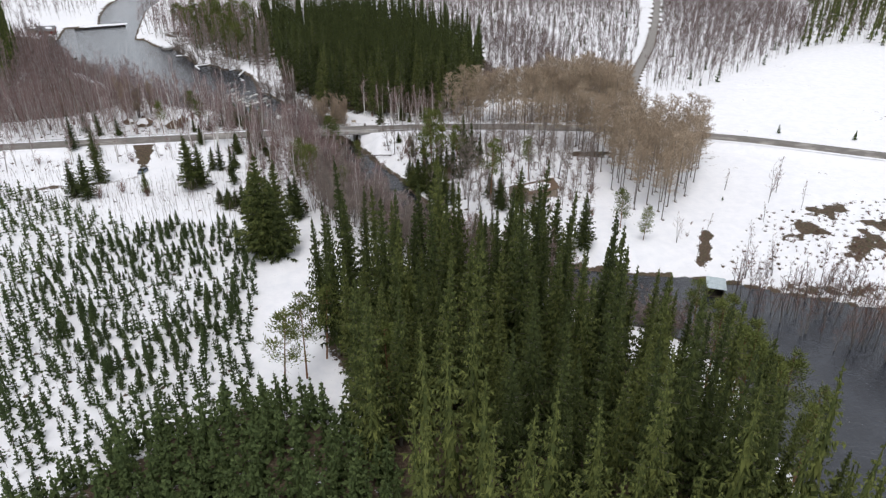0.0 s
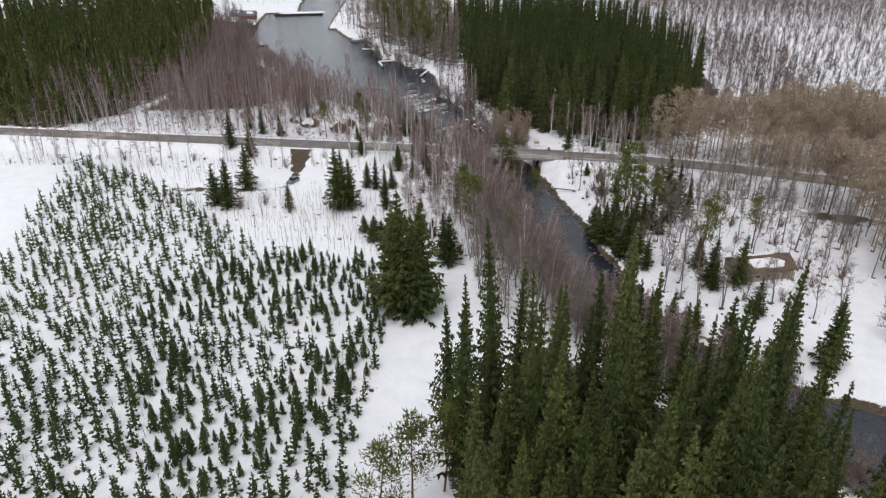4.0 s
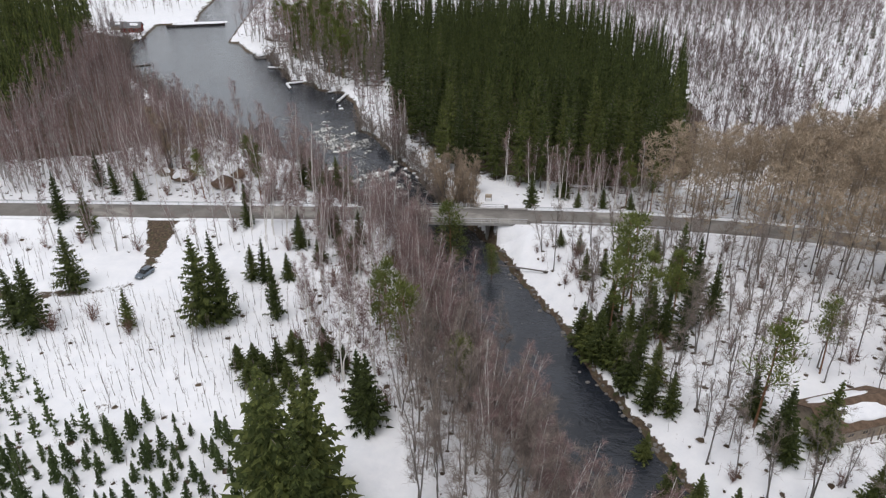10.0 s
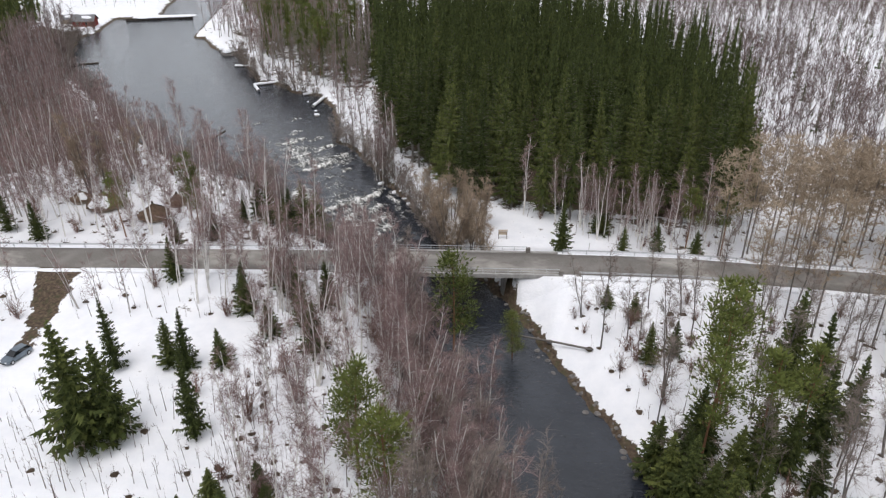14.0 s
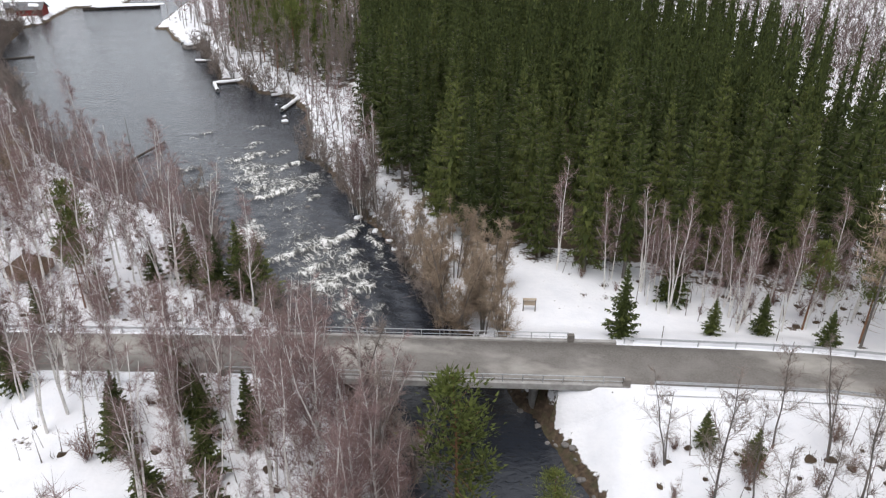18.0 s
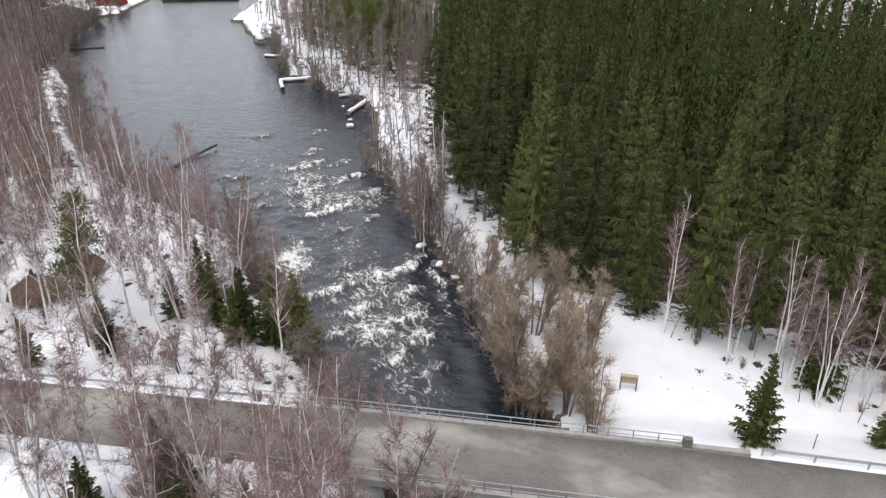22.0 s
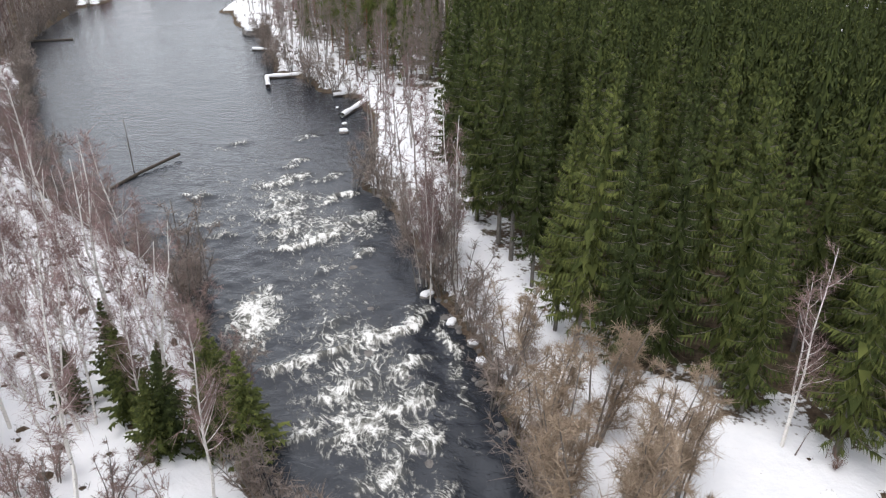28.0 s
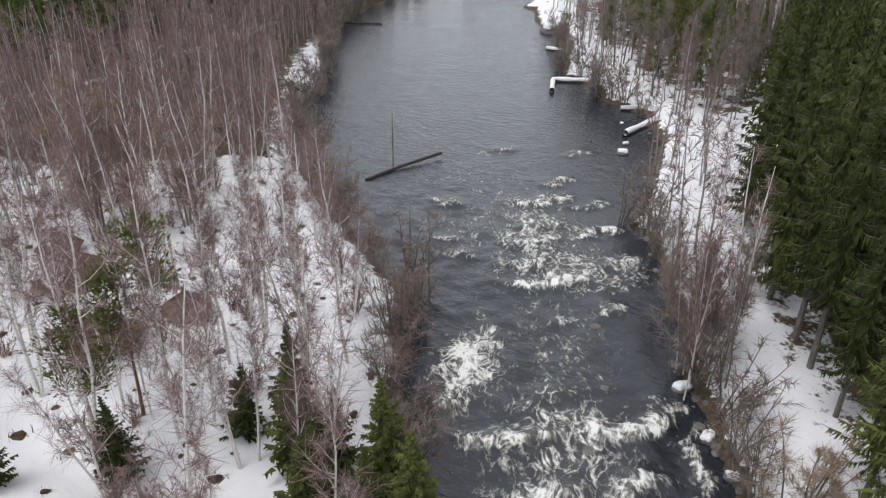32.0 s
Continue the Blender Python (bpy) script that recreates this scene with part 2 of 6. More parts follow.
def scatter(packed, places, name, mats):
    """One mesh of many placed copies of prototypes: places holds (prototype, pose)."""
    vs, f3, m3, f4, m4, at = [], [], [], [], [], 0
    for k, m in places:
        v, blocks = packed[k]
        r = np.array(m)
        vs.append(v @ r[:3, :3].T + r[:3, 3])
        for f, mi in blocks:
            (f3 if f.shape[1] == 3 else f4).append(f + at)
            (m3 if f.shape[1] == 3 else m4).append(mi)
        at += len(v)
    g = Geo()
    g.v = [np.concatenate(vs)]
    for f, mi in ((f3, m3), (f4, m4)):
        if f:
            g.f.append(np.concatenate(f))
            g.m.append(np.concatenate(mi))
    return new(name, g.mesh(name, mats))


# ---- the plan ----
ROAD_Z = 4.4
SPAN = (-58.0, -29.0)
ROAD_WEST = [(-900, 96), (-500, 172), (-320, 206), (-220, 224), (-152, 235), (-110, 242), (-64, 249.6), (-58, 250.6)]
ROAD_EAST = [(-29, 254.9), (-12, 257), (-4, 257.8), (25, 258.2), (55, 255.8), (92, 248.4), (107, 244.2), (121, 238.8), (147, 228), (190, 212), (260, 178), (400, 110), (800, -80)]
SIDE_ROAD = [(74, 254), (76, 275), (81, 312), (90, 342), (112, 402), (131.5, 467), (156, 556), (200, 720)]
RAMP = [(-106, 241), (-103, 232), (-100, 222), (-100, 214), (-112, 209), (-130, 205)]
LEFT_BANK = [(-262, 640), (-248, 545), (-234, 500), (-222, 473), (-240, 464), (-229, 432), (-230, 422), (-209, 384), (-195, 366), (-165, 338), (-140, 312),
             (-120, 300), (-101, 292), (-94, 290), (-90, 286), (-86, 282), (-82, 277), (-76, 272), (-70, 266), (-60, 257), (-53, 250), (-47, 240),
             (-42.5, 228), (-37, 214), (-30, 203), (-21, 190), (-14, 178), (-6, 168), (3, 158.5), (14, 151), (26, 145), (42, 136), (54, 129), (60, 116),
             (59, 100), (60, 85), (58, 60), (52, 20), (40, -60)]
RIGHT_BANK = [(-226, 640), (-214, 530), (-196, 470), (-184, 432), (-178, 430), (-166, 414), (-150, 405), (-146, 396), (-135, 381), (-129, 371), (-120, 368),
              (-112, 360), (-103, 358), (-95, 347), (-89, 333), (-84, 318), (-78.5, 314), (-73, 306), (-69.5, 301), (-65, 294), (-60, 289), (-54, 280),
              (-49, 271), (-44, 266), (-37, 257), (-31, 249), (-26, 239), (-20.6, 230), (-15.5, 222), (-12, 214), (-8, 205), (-2, 195), (4, 184),
              (11, 174), (20, 166), (36, 161), (52, 158), (61, 157), (73, 153), (84, 148), (96, 144), (112, 139), (140, 118), (170, 80), (200, -60)]
SHORE_PATH = [(-80, 333), (-73, 317), (-68.5, 309), (-64, 301), (-59.8, 292.5), (-53.8, 285), (-47, 280), (-38, 275)]
WATER = LEFT_BANK + RIGHT_BANK[::-1]


def line_distance(x, y, line, closed=False):
    p = np.array(line, float)
    q = np.roll(p, -1, 0) if closed else p[1:]
    p = p if closed else p[:-1]
    best = np.full(x.shape, 1e9)
    for (ax, ay), (bx, by) in zip(p, q):
        dx, dy = bx - ax, by - ay
        s = np.clip(((x - ax) * dx + (y - ay) * dy) / (dx * dx + dy * dy), 0, 1)
        best = np.minimum(best, np.hypot(x - ax - s * dx, y - ay - s * dy))
    return best


def inside(x, y, poly):
    p = np.array(poly, float)
    odd = np.zeros(x.shape, bool)
    for (ax, ay), (bx, by) in zip(p, np.roll(p, -1, 0)):
        hit = ((ay > y) != (by > y)) & (x < (bx - ax) * (y - ay) / (by - ay + 1e-12) + ax)
        odd ^= hit
    return odd


def smooth_step(a, b, x):
    s = np.clip((x - a) / (b - a), 0, 1)
    return s * s * (3 - 2 * s)


def waves_of(x, y, seed, size, octaves=3):
    """Soft pseudo-random relief from sums of sines."""
    rng = np.random.RandomState(seed)
    out = np.zeros(np.shape(x))
    for o in range(octaves):
        for _ in range(5):
            a, ph, f = rng.uniform(0, 2 * np.pi), rng.uniform(0, 6.28), 2 * np.pi / size * 2 ** o * rng.uniform(0.7, 1.4)
            out += np.sin((x * np.cos(a) + y * np.sin(a)) * f + ph) * 0.5 ** o
    return out / 5


def water_level(x, y):
    s = smooth_step(252, 318, y)
    return -1.7 * (1 - s) - 0.3 * smooth_step(250, 150, y)


def ground_z(x, y):
    x, y = np.asarray(x, float), np.asarray(y, float)
    base = 1.7 + 0.45 * waves_of(x, y, 3, 60) + 0.12 * waves_of(x, y, 5, 9)
    base = base + 1.9 * np.exp(-((x - 25) ** 2 + (y - 195) ** 2) / 32 ** 2)
    base = base + 1.2 * smooth_step(290, 420, y) * smooth_step(-120, 0, x)
    base = base - 1.7 * np.exp(-((x - 70) ** 2 + (y - 165) ** 2) / 30 ** 2)
    d = line_distance(x, y, WATER, True)
    wet = inside(x, y, WATER)
    d = np.where(wet, -d, d) + 0.55 * waves_of(x, y, 9, 7, 3)
    lvl = water_level(x, y)
    bank = np.minimum(base, lvl + 0.12 + 0.5 * d + 0.12 * waves_of(x, y, 8, 5))
    flat = smooth_step(40, 60, x) * smooth_step(175, 150, y)
    bank = bank * (1 - flat) + flat * np.minimum(base, lvl + 0.02 + 0.05 * d)
    z = np.where(d < 0, lvl + 0.12 + np.maximum(-1.6, 0.5 * d), bank)
    r = np.minimum(line_distance(x, y, ROAD_WEST), line_distance(x, y, ROAD_EAST))
    bed = ROAD_Z - 0.14 - 0.42 * np.maximum(0, r - 4.5)
    bed = np.minimum(bed, lvl + 0.3 + 0.75 * np.maximum(d, -1.5))
    z = np.maximum(z, bed)
    z = np.where((r < 4.5) & ~wet, ROAD_Z - 0.14, z)
    s = line_distance(x, y, SIDE_ROAD)
    lane = smooth_step(6, 2.5, s) * smooth_step(8, 11, r)
    top = 1.7 + 1.2 * smooth_step(290, 420, y) + 2.5 * smooth_step(30, 8, r)
    z = z * (1 - lane) + lane * top
    s = line_distance(x, y, RAMP)
    lane = smooth_step(5, 2.2, s)
    top = np.minimum(ROAD_Z - 0.14, 1.35 + 3.0 * smooth_step(16, 4.5, r))
    lane = np.where((r < 4.5) | wet, 0, lane)
    return z * (1 - lane) + lane * top


def grid_mesh(name, xs, ys, height, keep=None):
    gx, gy = np.meshgrid(xs, ys)
    z = height(gx, gy)
    nx, ny = len(xs), len(ys)
    i = np.arange(nx * ny).reshape(ny, nx)
    f = np.stack([i[:-1, :-1].ravel(), i[:-1, 1:].ravel(), i[1:, 1:].ravel(), i[1:, :-1].ravel()], 1)
    v = np.stack([gx.ravel(), gy.ravel(), z.ravel()], 1)
    if keep is not None:
        k = keep(gx, gy).ravel()
        f = f[k[f].any(1)]
        used = np.unique(f)
        back = np.zeros(len(v), int)
        back[used] = np.arange(len(used))
        v, f = v[used], back[f]
    return v, f


def steps(*runs):
    return np.concatenate([np.arange(a, b, s) for a, b, s in runs])


def attribute(me, name, values):
    a = me.attributes.new(name, "FLOAT", "POINT")
    a.data.foreach_set("value", np.asarray(values, np.float32))


# regions of the plan
SPRUCE_BLOCK = [(-71, 316), (-66.5, 307), (-60.6, 297), (-55.2, 289.3), (-46, 283), (-36, 279.5), (-22, 277.5), (-6, 277), (9, 280), (13, 312), (18, 352), (8, 385), (-10, 420), (-32, 455), (-60, 470), (-110, 444), (-88, 372)]
FRONT_WOOD = [(-27, 138), (-25, 122), (-18, 110), (-15, 95), (-5, 72), (30, 50), (54, 45), (53, 70), (50, 88), (45, 104), (39, 116), (33, 127),
              (26, 138), (14, 143), (4, 143), (-6, 140), (-14, 141)]
PLANTATION = [(-170, 214), (-150, 212), (-131, 203), (-113, 193), (-86, 176), (-74, 180), (-58, 180), (-52, 161), (-47, 157), (-43, 138), (-40, 119), (-36, 107), (-46, 98), (-63, 78), (-84, 70), (-150, 170)]
THICKET = [(-66, 78), (-52, 93), (-36, 106), (-23, 103), (-10, 92), (-6, 78), (-20, 60), (-70, 55)]
WEST_WOOD = [(-300, 200), (-240, 215), (-198, 240), (-186, 258), (-186, 300), (-200, 340), (-236, 398), (-275, 462), (-330, 500), (-380, 400), (-350, 250)]

# ---- ground ----
gm = Mat("snow_and_soil", 0.7, spec=0.25)
n_big, n_mid, n_small = gm.noise(0.045, 4), gm.noise(0.35, 6, rough=0.65), gm.noise(2.2, 5)
snow = gm.ramp(n_mid, [(0.25, (0.78, 0.795, 0.825)), (0.65, (0.88, 0.885, 0.9))])
soil = gm.ramp(n_small, [(0.3, (0.045, 0.033, 0.024)), (0.55, (0.1, 0.072, 0.05)), (0.75, (0.165, 0.13, 0.09))])
soil = gm.mix(gm.ramp(gm.noise(0.8, 4), [(0.5, 0.0), (0.66, 0.6)]), soil, (0.06, 0.066, 0.03))
edge = gm.math("ADD", gm.math("ADD", gm.math("MULTIPLY", n_mid, 0.75), gm.math("MULTIPLY", n_small, 0.35)), gm.math("MULTIPLY", n_big, 0.25))
cover = gm.math("SUBTRACT", edge, gm.math("SUBTRACT", 1.13, gm.math("MULTIPLY", gm.attr("bare"), 1.0)))
mask = gm.ramp(cover, [(0.0, 0.0), (0.06, 1.0)])
gm.base(gm.mix(mask, snow, soil))
gm.rough(gm.mix(mask, (0.55, 0.55, 0.55), (0.95, 0.95, 0.95)))
gm.bump(gm.math("ADD", n_mid, gm.math("MULTIPLY", n_small, 0.4)), 0.55, 0.25)
GROUND = gm.m

gx = steps((-3000, -600, 400), (-600, -300, 20), (-300, -260, 5), (-260, -112, 1.3), (-112, 18, 0.9), (18, 125, 2), (125, 300, 5), (300, 600, 20), (600, 3001, 400))
gy = steps((-3000, -200, 400), (-200, 70, 9), (70, 170, 2), (170, 340, 0.9), (340, 500, 1.3), (500, 620, 5), (620, 900, 20), (900, 3001, 350))
v, f = grid_mesh("ground", gx, gy, ground_z)
GZ = v[:, 2].reshape(len(gy), len(gx))


def ground_at(x, y):
    """The ground's height at a place, from its mesh."""
    i, j = int(np.searchsorted(gx, x)) - 1, int(np.searchsorted(gy, y)) - 1
    s, u = (x - gx[i]) / (gx[i + 1] - gx[i]), (y - gy[j]) / (gy[j + 1] - gy[j])
    return float((GZ[j, i] * (1 - s) + GZ[j, i + 1] * s) * (1 - u) + (GZ[j + 1, i] * (1 - s) + GZ[j + 1, i + 1] * s) * u)


g = Geo()
g.add(v, f)
ground = new("ground", g.mesh("ground", [GROUND], True))
tagged(ground, "snow-covered ground with bare brown patches", "ground", kind="structure")
x, y = v[:, 0], v[:, 1]
road_d = np.minimum(line_distance(x, y, ROAD_WEST), line_distance(x, y, ROAD_EAST))
water_d = np.where(inside(x, y, WATER), -1, 1) * line_distance(x, y, WATER, True)
bare = 0.28 + 0.1 * waves_of(x, y, 11, 40)


def soft_inside(poly, reach):
    d = line_distance(x, y, poly, True)
    return smooth_step(-reach, reach, np.where(inside(x, y, poly), d, -d))


bare = np.maximum(bare, 0.5 * soft_inside(SPRUCE_BLOCK, 4))
bare = np.maximum(bare, 0.85 * smooth_step(3, 9, np.where(inside(x, y, SPRUCE_BLOCK), line_distance(x, y, SPRUCE_BLOCK, True), 0)))
bare = np.maximum(bare, 0.8 * soft_inside(FRONT_WOOD, 4))
bare = np.maximum(bare, 0.72 * soft_inside([(9, 280), (17, 298), (26, 352), (15, 392), (-4, 430), (-24, 462), (-32, 455), (-10, 420), (8, 385), (18, 352), (13, 312)], 4))
bare = np.maximum(bare, 0.62 * soft_inside([(-14, 160), (-2, 152), (12, 145), (28, 139), (26, 132), (4, 138), (-16, 144), (-24, 152)], 5))
bare = np.maximum(bare, 0.6 * soft_inside(WEST_WOOD, 8))
bare = np.maximum(bare, 0.6 * soft_inside(THICKET, 4))
west_brush = [(-186, 262), (-150, 276), (-128, 300), (-150, 318), (-176, 342), (-207, 384), (-228, 424), (-262, 440), (-250, 400), (-206, 350), (-190, 300)]
bare = np.maximum(bare, 0.66 * soft_inside(west_brush, 6))
bare = np.maximum(bare, 0.5 * soft_inside([(-140, 400), (-112, 372), (-92, 356), (-84, 360), (-96, 420), (-150, 470), (-176, 440)], 6))
bare = np.maximum(bare, 0.95 * smooth_step(1.5, 0.1, water_d + 0.55 * waves_of(x, y, 9, 7, 3)))
bare = np.maximum(bare, 0.5 * smooth_step(3.2, 0.8, line_distance(x, y, RAMP)))
ramp_d = line_distance(x, y, [(-106.5, 241), (-104, 233), (-101.5, 225), (-100.5, 219)]) + 0.8 * waves_of(x, y, 15, 4)
bare = np.maximum(bare, 0.74 * smooth_step(2.2, -0.8, ramp_d - 3.4 * smooth_step(217, 242, y)))
bare = np.maximum(bare, 0.66 * smooth_step(3.6, 2.6, line_distance(x, y, SIDE_ROAD)))
bare = np.maximum(bare, 0.66 * np.exp(-((x - 50) ** 2 / 18 ** 2 + (y - 236) ** 2 / 6 ** 2)))
thaw = smooth_step(0.0, 0.35, waves_of(x, y, 17, 11, 3))
bare = np.maximum(bare, (0.3 + 0.42 * thaw) * np.exp(-((x - 112) ** 2 / 26 ** 2 + (y - 178) ** 2 / 22 ** 2) ** 2))
bare = np.maximum(bare, 0.55 * np.exp(-((x - 95) ** 2 / 40 ** 2 + (y - 150) ** 2 / 8 ** 2)))
bare = np.maximum(bare, 0.8 * smooth_step(2.6, 0.4, line_distance(x, y, [(66.5, 163), (72, 178)])))
attribute(ground.data, "bare", np.clip(bare, 0, 1.5))

# ---- water ----
# standing waves across the rapids: place, half length, bend, foam
CRESTS = [(-95.3, 315.5, 4.5, 0.05, 0.75), (-90, 318.5, 3, 0.03, 0.6), (-85, 313.2, 2.6, -0.03, 0.85), (-91.5, 309.5, 3.2, 0.03, 0.66), (-89.5, 306.2, 3.6, 0.04, 0.75),
          (-82.6, 300.2, 5.2, 0.06, 1.0), (-87.2, 301.6, 3, 0.02, 0.72), (-79.6, 308, 3.4, -0.02, 0.72), (-77.8, 303.6, 2, 0.05, 0.5), (-103.8, 307.8, 1.8, 0.05, 0.7),
          (-75.3, 300.2, 1.4, 0.05, 0.7), (-98, 300.5, 2.4, 0.03, 0.5), (-94.5, 298.8, 1.8, 0.03, 0.55), (-66.2, 286.3, 4.6, 0.1, 1.0), (-71.2, 281.2, 3.6, 0.14, 0.85),
          (-74.2, 278.4, 2.4, 0.12, 0.8), (-63.4, 282.2, 2.6, 0.06, 0.8), (-67.4, 277.8, 2.6, 0.1, 0.85), (-61.6, 277.2, 3.2, 0.08, 0.85), (-64.6, 273.4, 2.8, 0.08, 0.8),
          (-58.8, 273.2, 2.4, 0.05, 0.75), (-72.6, 286.4, 2.2, 0.05, 0.6), (-101.5, 333.2, 2.2, 0.02, 0.5), (-110.5, 327.6, 3, 0.02, 0.55), (-97.5, 322.5, 3, 0.03, 0.5),
          (-69, 271, 2.2, 0.06, 0.65), (-60.5, 268.5, 2.6, 0.08, 0.62), (-55.8, 268, 1.8, 0.05, 0.55), (-78.4, 295.4, 2.0, 0.05, 0.42)]
# patches and trails of foam: place, length, width, turn, amount
FOAM = [(-93, 309, 20, 11, -45, 0.2), (-68, 280, 17, 9, -48, 0.24), (-108, 320, 18, 11, -40, 0.13), (-77, 293, 14, 8, -50, 0.19), (-58, 268, 12, 6, -50, 0.14), (-81.6, 285.2, 2.4, 5.6, 25, 0.8), (-91, 309, 9, 5, -50, 0.42), (-83, 304.5, 8, 5, 40, 0.42), (-70, 283.5, 9, 5.5, -45, 0.36), (-65, 276, 9, 6, -45, 0.36), (-97, 305, 11, 6, 20, 0.2),
        (-61.3, 287.2, 4.5, 0.6, -62, 0.62), (-58, 281, 4.5, 0.5, -58, 0.5), (-76, 292, 10, 5, -55, 0.22), (-58, 266, 9, 4.5, -50, 0.24), (-108, 315, 12, 7, 30, 0.14), (-53, 256, 9, 3.5, -55, 0.17)]


def foam_of(x, y):
    """Foam on the water, and the height of the standing waves."""
    out, rise = np.zeros(np.shape(x)), np.zeros(np.shape(x))
    wx, wy = x + 1.1 * waves_of(x, y, 25, 5.0, 3), y + 1.1 * waves_of(x, y, 26, 5.0, 3)
    for fx, fy, along, across, turn, power in FOAM:
        a = radians(turn)
        u, w = (wx - fx) * np.cos(a) + (wy - fy) * np.sin(a), -(wx - fx) * np.sin(a) + (wy - fy) * np.cos(a)
        out = np.maximum(out, power * np.exp(-(u / along) ** 2 - (w / across) ** 2))
    for cx, cy, half, bend, power in CRESTS:
        u, w = (wx - cx) * 0.6 + (wy - cy) * 0.8, (wx - cx) * 0.8 - (wy - cy) * 0.6
        w = w + bend * u * u
        reach = np.exp(-(u / half) ** 4)
        out = np.maximum(out, 0.72 * power * reach * np.where(w > 0, np.exp(-(w / 0.55) ** 2), np.exp(-(w / 1.9) ** 2)))
        rise = np.maximum(rise, 0.75 * power * reach * np.exp(-((w + 0.5) / 1.0) ** 2))
    return out, rise


def water_z(x, y):
    rapid = smooth_step(325, 300, y) * smooth_step(244, 262, y)
    chop = 0.16 * waves_of(x, y, 21, 5, 3) + 0.1 * np.abs(waves_of(x, y, 22, 2.4, 2))
    foam, rise = foam_of(x, y)
    calm = 0.03 * waves_of(x, y, 24, 6, 2)
    return water_level(x, y) + calm + (0.3 + 0.9 * rapid) * chop * smooth_step(330, 300, y) + rise * (0.7 + 0.4 * waves_of(x, y, 23, 2.5, 2)) + 0.25 * foam


wm = Mat("river_water", 0.08, spec=1.0)
wm.b.inputs["IOR"].default_value = 1.4
pos = wm.coords((1, 1, 0.2))
field = wm.attr("foam")
aligned = wm.t.nodes.new("ShaderNodeMapping")
aligned.vector_type = "TEXTURE"
aligned.inputs["Rotation"].default_value = (0, 0, radians(-50))
aligned.inputs["Scale"].default_value = (1.5, 1.0, 4.0)
wm.t.links.new(wm.coords(), aligned.inputs[0])
flow = aligned.outputs[0]
vein = wm.noise(0.5, 4, flow, 0.55, 2.2)
lace = wm.ramp(wm.math("ABSOLUTE", wm.math("SUBTRACT", vein, 0.5)), [(0.0, 1.0), (0.03, 0.6), (0.1, 0.0)])
streak = wm.noise(0.75, 6, flow, 0.6, 1.4)
fine = wm.noise(4.0, 5, flow, 0.65, 0.8)
spread = wm.ramp(field, [(0.03, 0.0), (0.25, 0.5)])
froth = wm.math("ADD", wm.math("ADD", field, wm.math("MULTIPLY", lace, spread)), wm.math("ADD", wm.math("MULTIPLY", wm.math("SUBTRACT", streak, 0.5), 1.9), wm.math("MULTIPLY", wm.math("SUBTRACT", fine, 0.5), 0.8)))
white = wm.ramp(froth, [(0.4, 0.0), (0.62, 0.3), (1.0, 1.0)])
deep = wm.ramp(wm.noise(0.12, 3, pos), [(0.3, (0.014, 0.017, 0.023)), (0.7, (0.028, 0.033, 0.042))])
milky = wm.mix(wm.ramp(field, [(0.2, 0.0), (0.9, 0.35)]), deep, (0.2, 0.19, 0.12))
wm.base(wm.mix(white, milky, wm.ramp(white, [(0.2, (0.5, 0.49, 0.42)), (0.9, (0.84, 0.84, 0.82))])))
wm.rough(wm.mix(white, (0.07, 0.07, 0.07), (0.75, 0.75, 0.75)))
swell = wm.noise(0.55, 3, wm.coords((1, 1.6, 0.2)), 0.6, 0.6)
ripple = wm.math("ADD", wm.math("MULTIPLY", swell, 0.9), wm.math("ADD", wm.math("MULTIPLY", wm.noise(1.7, 4, pos, 0.6, 0.5), 0.5), wm.math("MULTIPLY", wm.noise(6.0, 3, pos), 0.1)))
wm.bump(wm.math("ADD", ripple, wm.math("MULTIPLY", white, 0.4)), 0.6, 0.28)
WATER_MAT = wm.m

wx = steps((-290, -112, 3), (-112, -40, 0.5), (-40, -22, 1), (-22, 210, 3))
wy = steps((-60, 195, 3), (195, 252, 1), (252, 336, 0.5), (336, 360, 1.5), (360, 650, 4))
v, f = grid_mesh("river", wx, wy, water_z, lambda a, b: inside(a, b, WATER) | (line_distance(a, b, WATER, True) < 2.5))
g = Geo()
g.add(v, f)
river = new("river_water", g.mesh("river_water", [WATER_MAT], True))
tagged(river, "dark river with white foaming rapids below a calm pool", "river", kind="structure")
attribute(river.data, "foam", foam_of(v[:, 0], v[:, 1])[0])

# ---- road ----
rm = Mat("worn_asphalt", 0.85, spec=0.25)
rb = rm.noise(0.25, 5)
rc = rm.ramp(rm.noise(6, 5), [(0.3, (0.13, 0.12, 0.108)), (0.7, (0.2, 0.187, 0.17))])
rc = rm.mix(rm.ramp(rb, [(0.45, 0.0), (0.7, 0.6)]), rc, (0.27, 0.255, 0.235))
rm.base(rm.mix(rm.ramp(rm.noise(0.09, 4, rm.coords((1, 1.8, 1))), [(0.52, 0.0), (0.66, 0.75)]), rc, (0.42, 0.4, 0.36)))
rm.bump(rm.noise(25, 3), 0.3, 0.01)
ASPHALT = rm.m


def ribbon(line, offsets, z):
    """A strip along a line, at offsets across it, each with its height over z."""
    p = np.array(line, float)
    d = np.gradient(p, axis=0)
    d /= np.linalg.norm(d, axis=1)[:, None]
    side = np.stack([-d[:, 1], d[:, 0]], 1)
    v, k = [], len(offsets)
    for c, s in zip(p, side):
        for o, h in offsets:
            v.append((c[0] + s[0] * o, c[1] + s[1] * o, z + h))
    f = [[i * k + j, (i + 1) * k + j, (i + 1) * k + j + 1, i * k + j + 1] for i in range(len(p) - 1) for j in range(k - 1)]
    return v, f


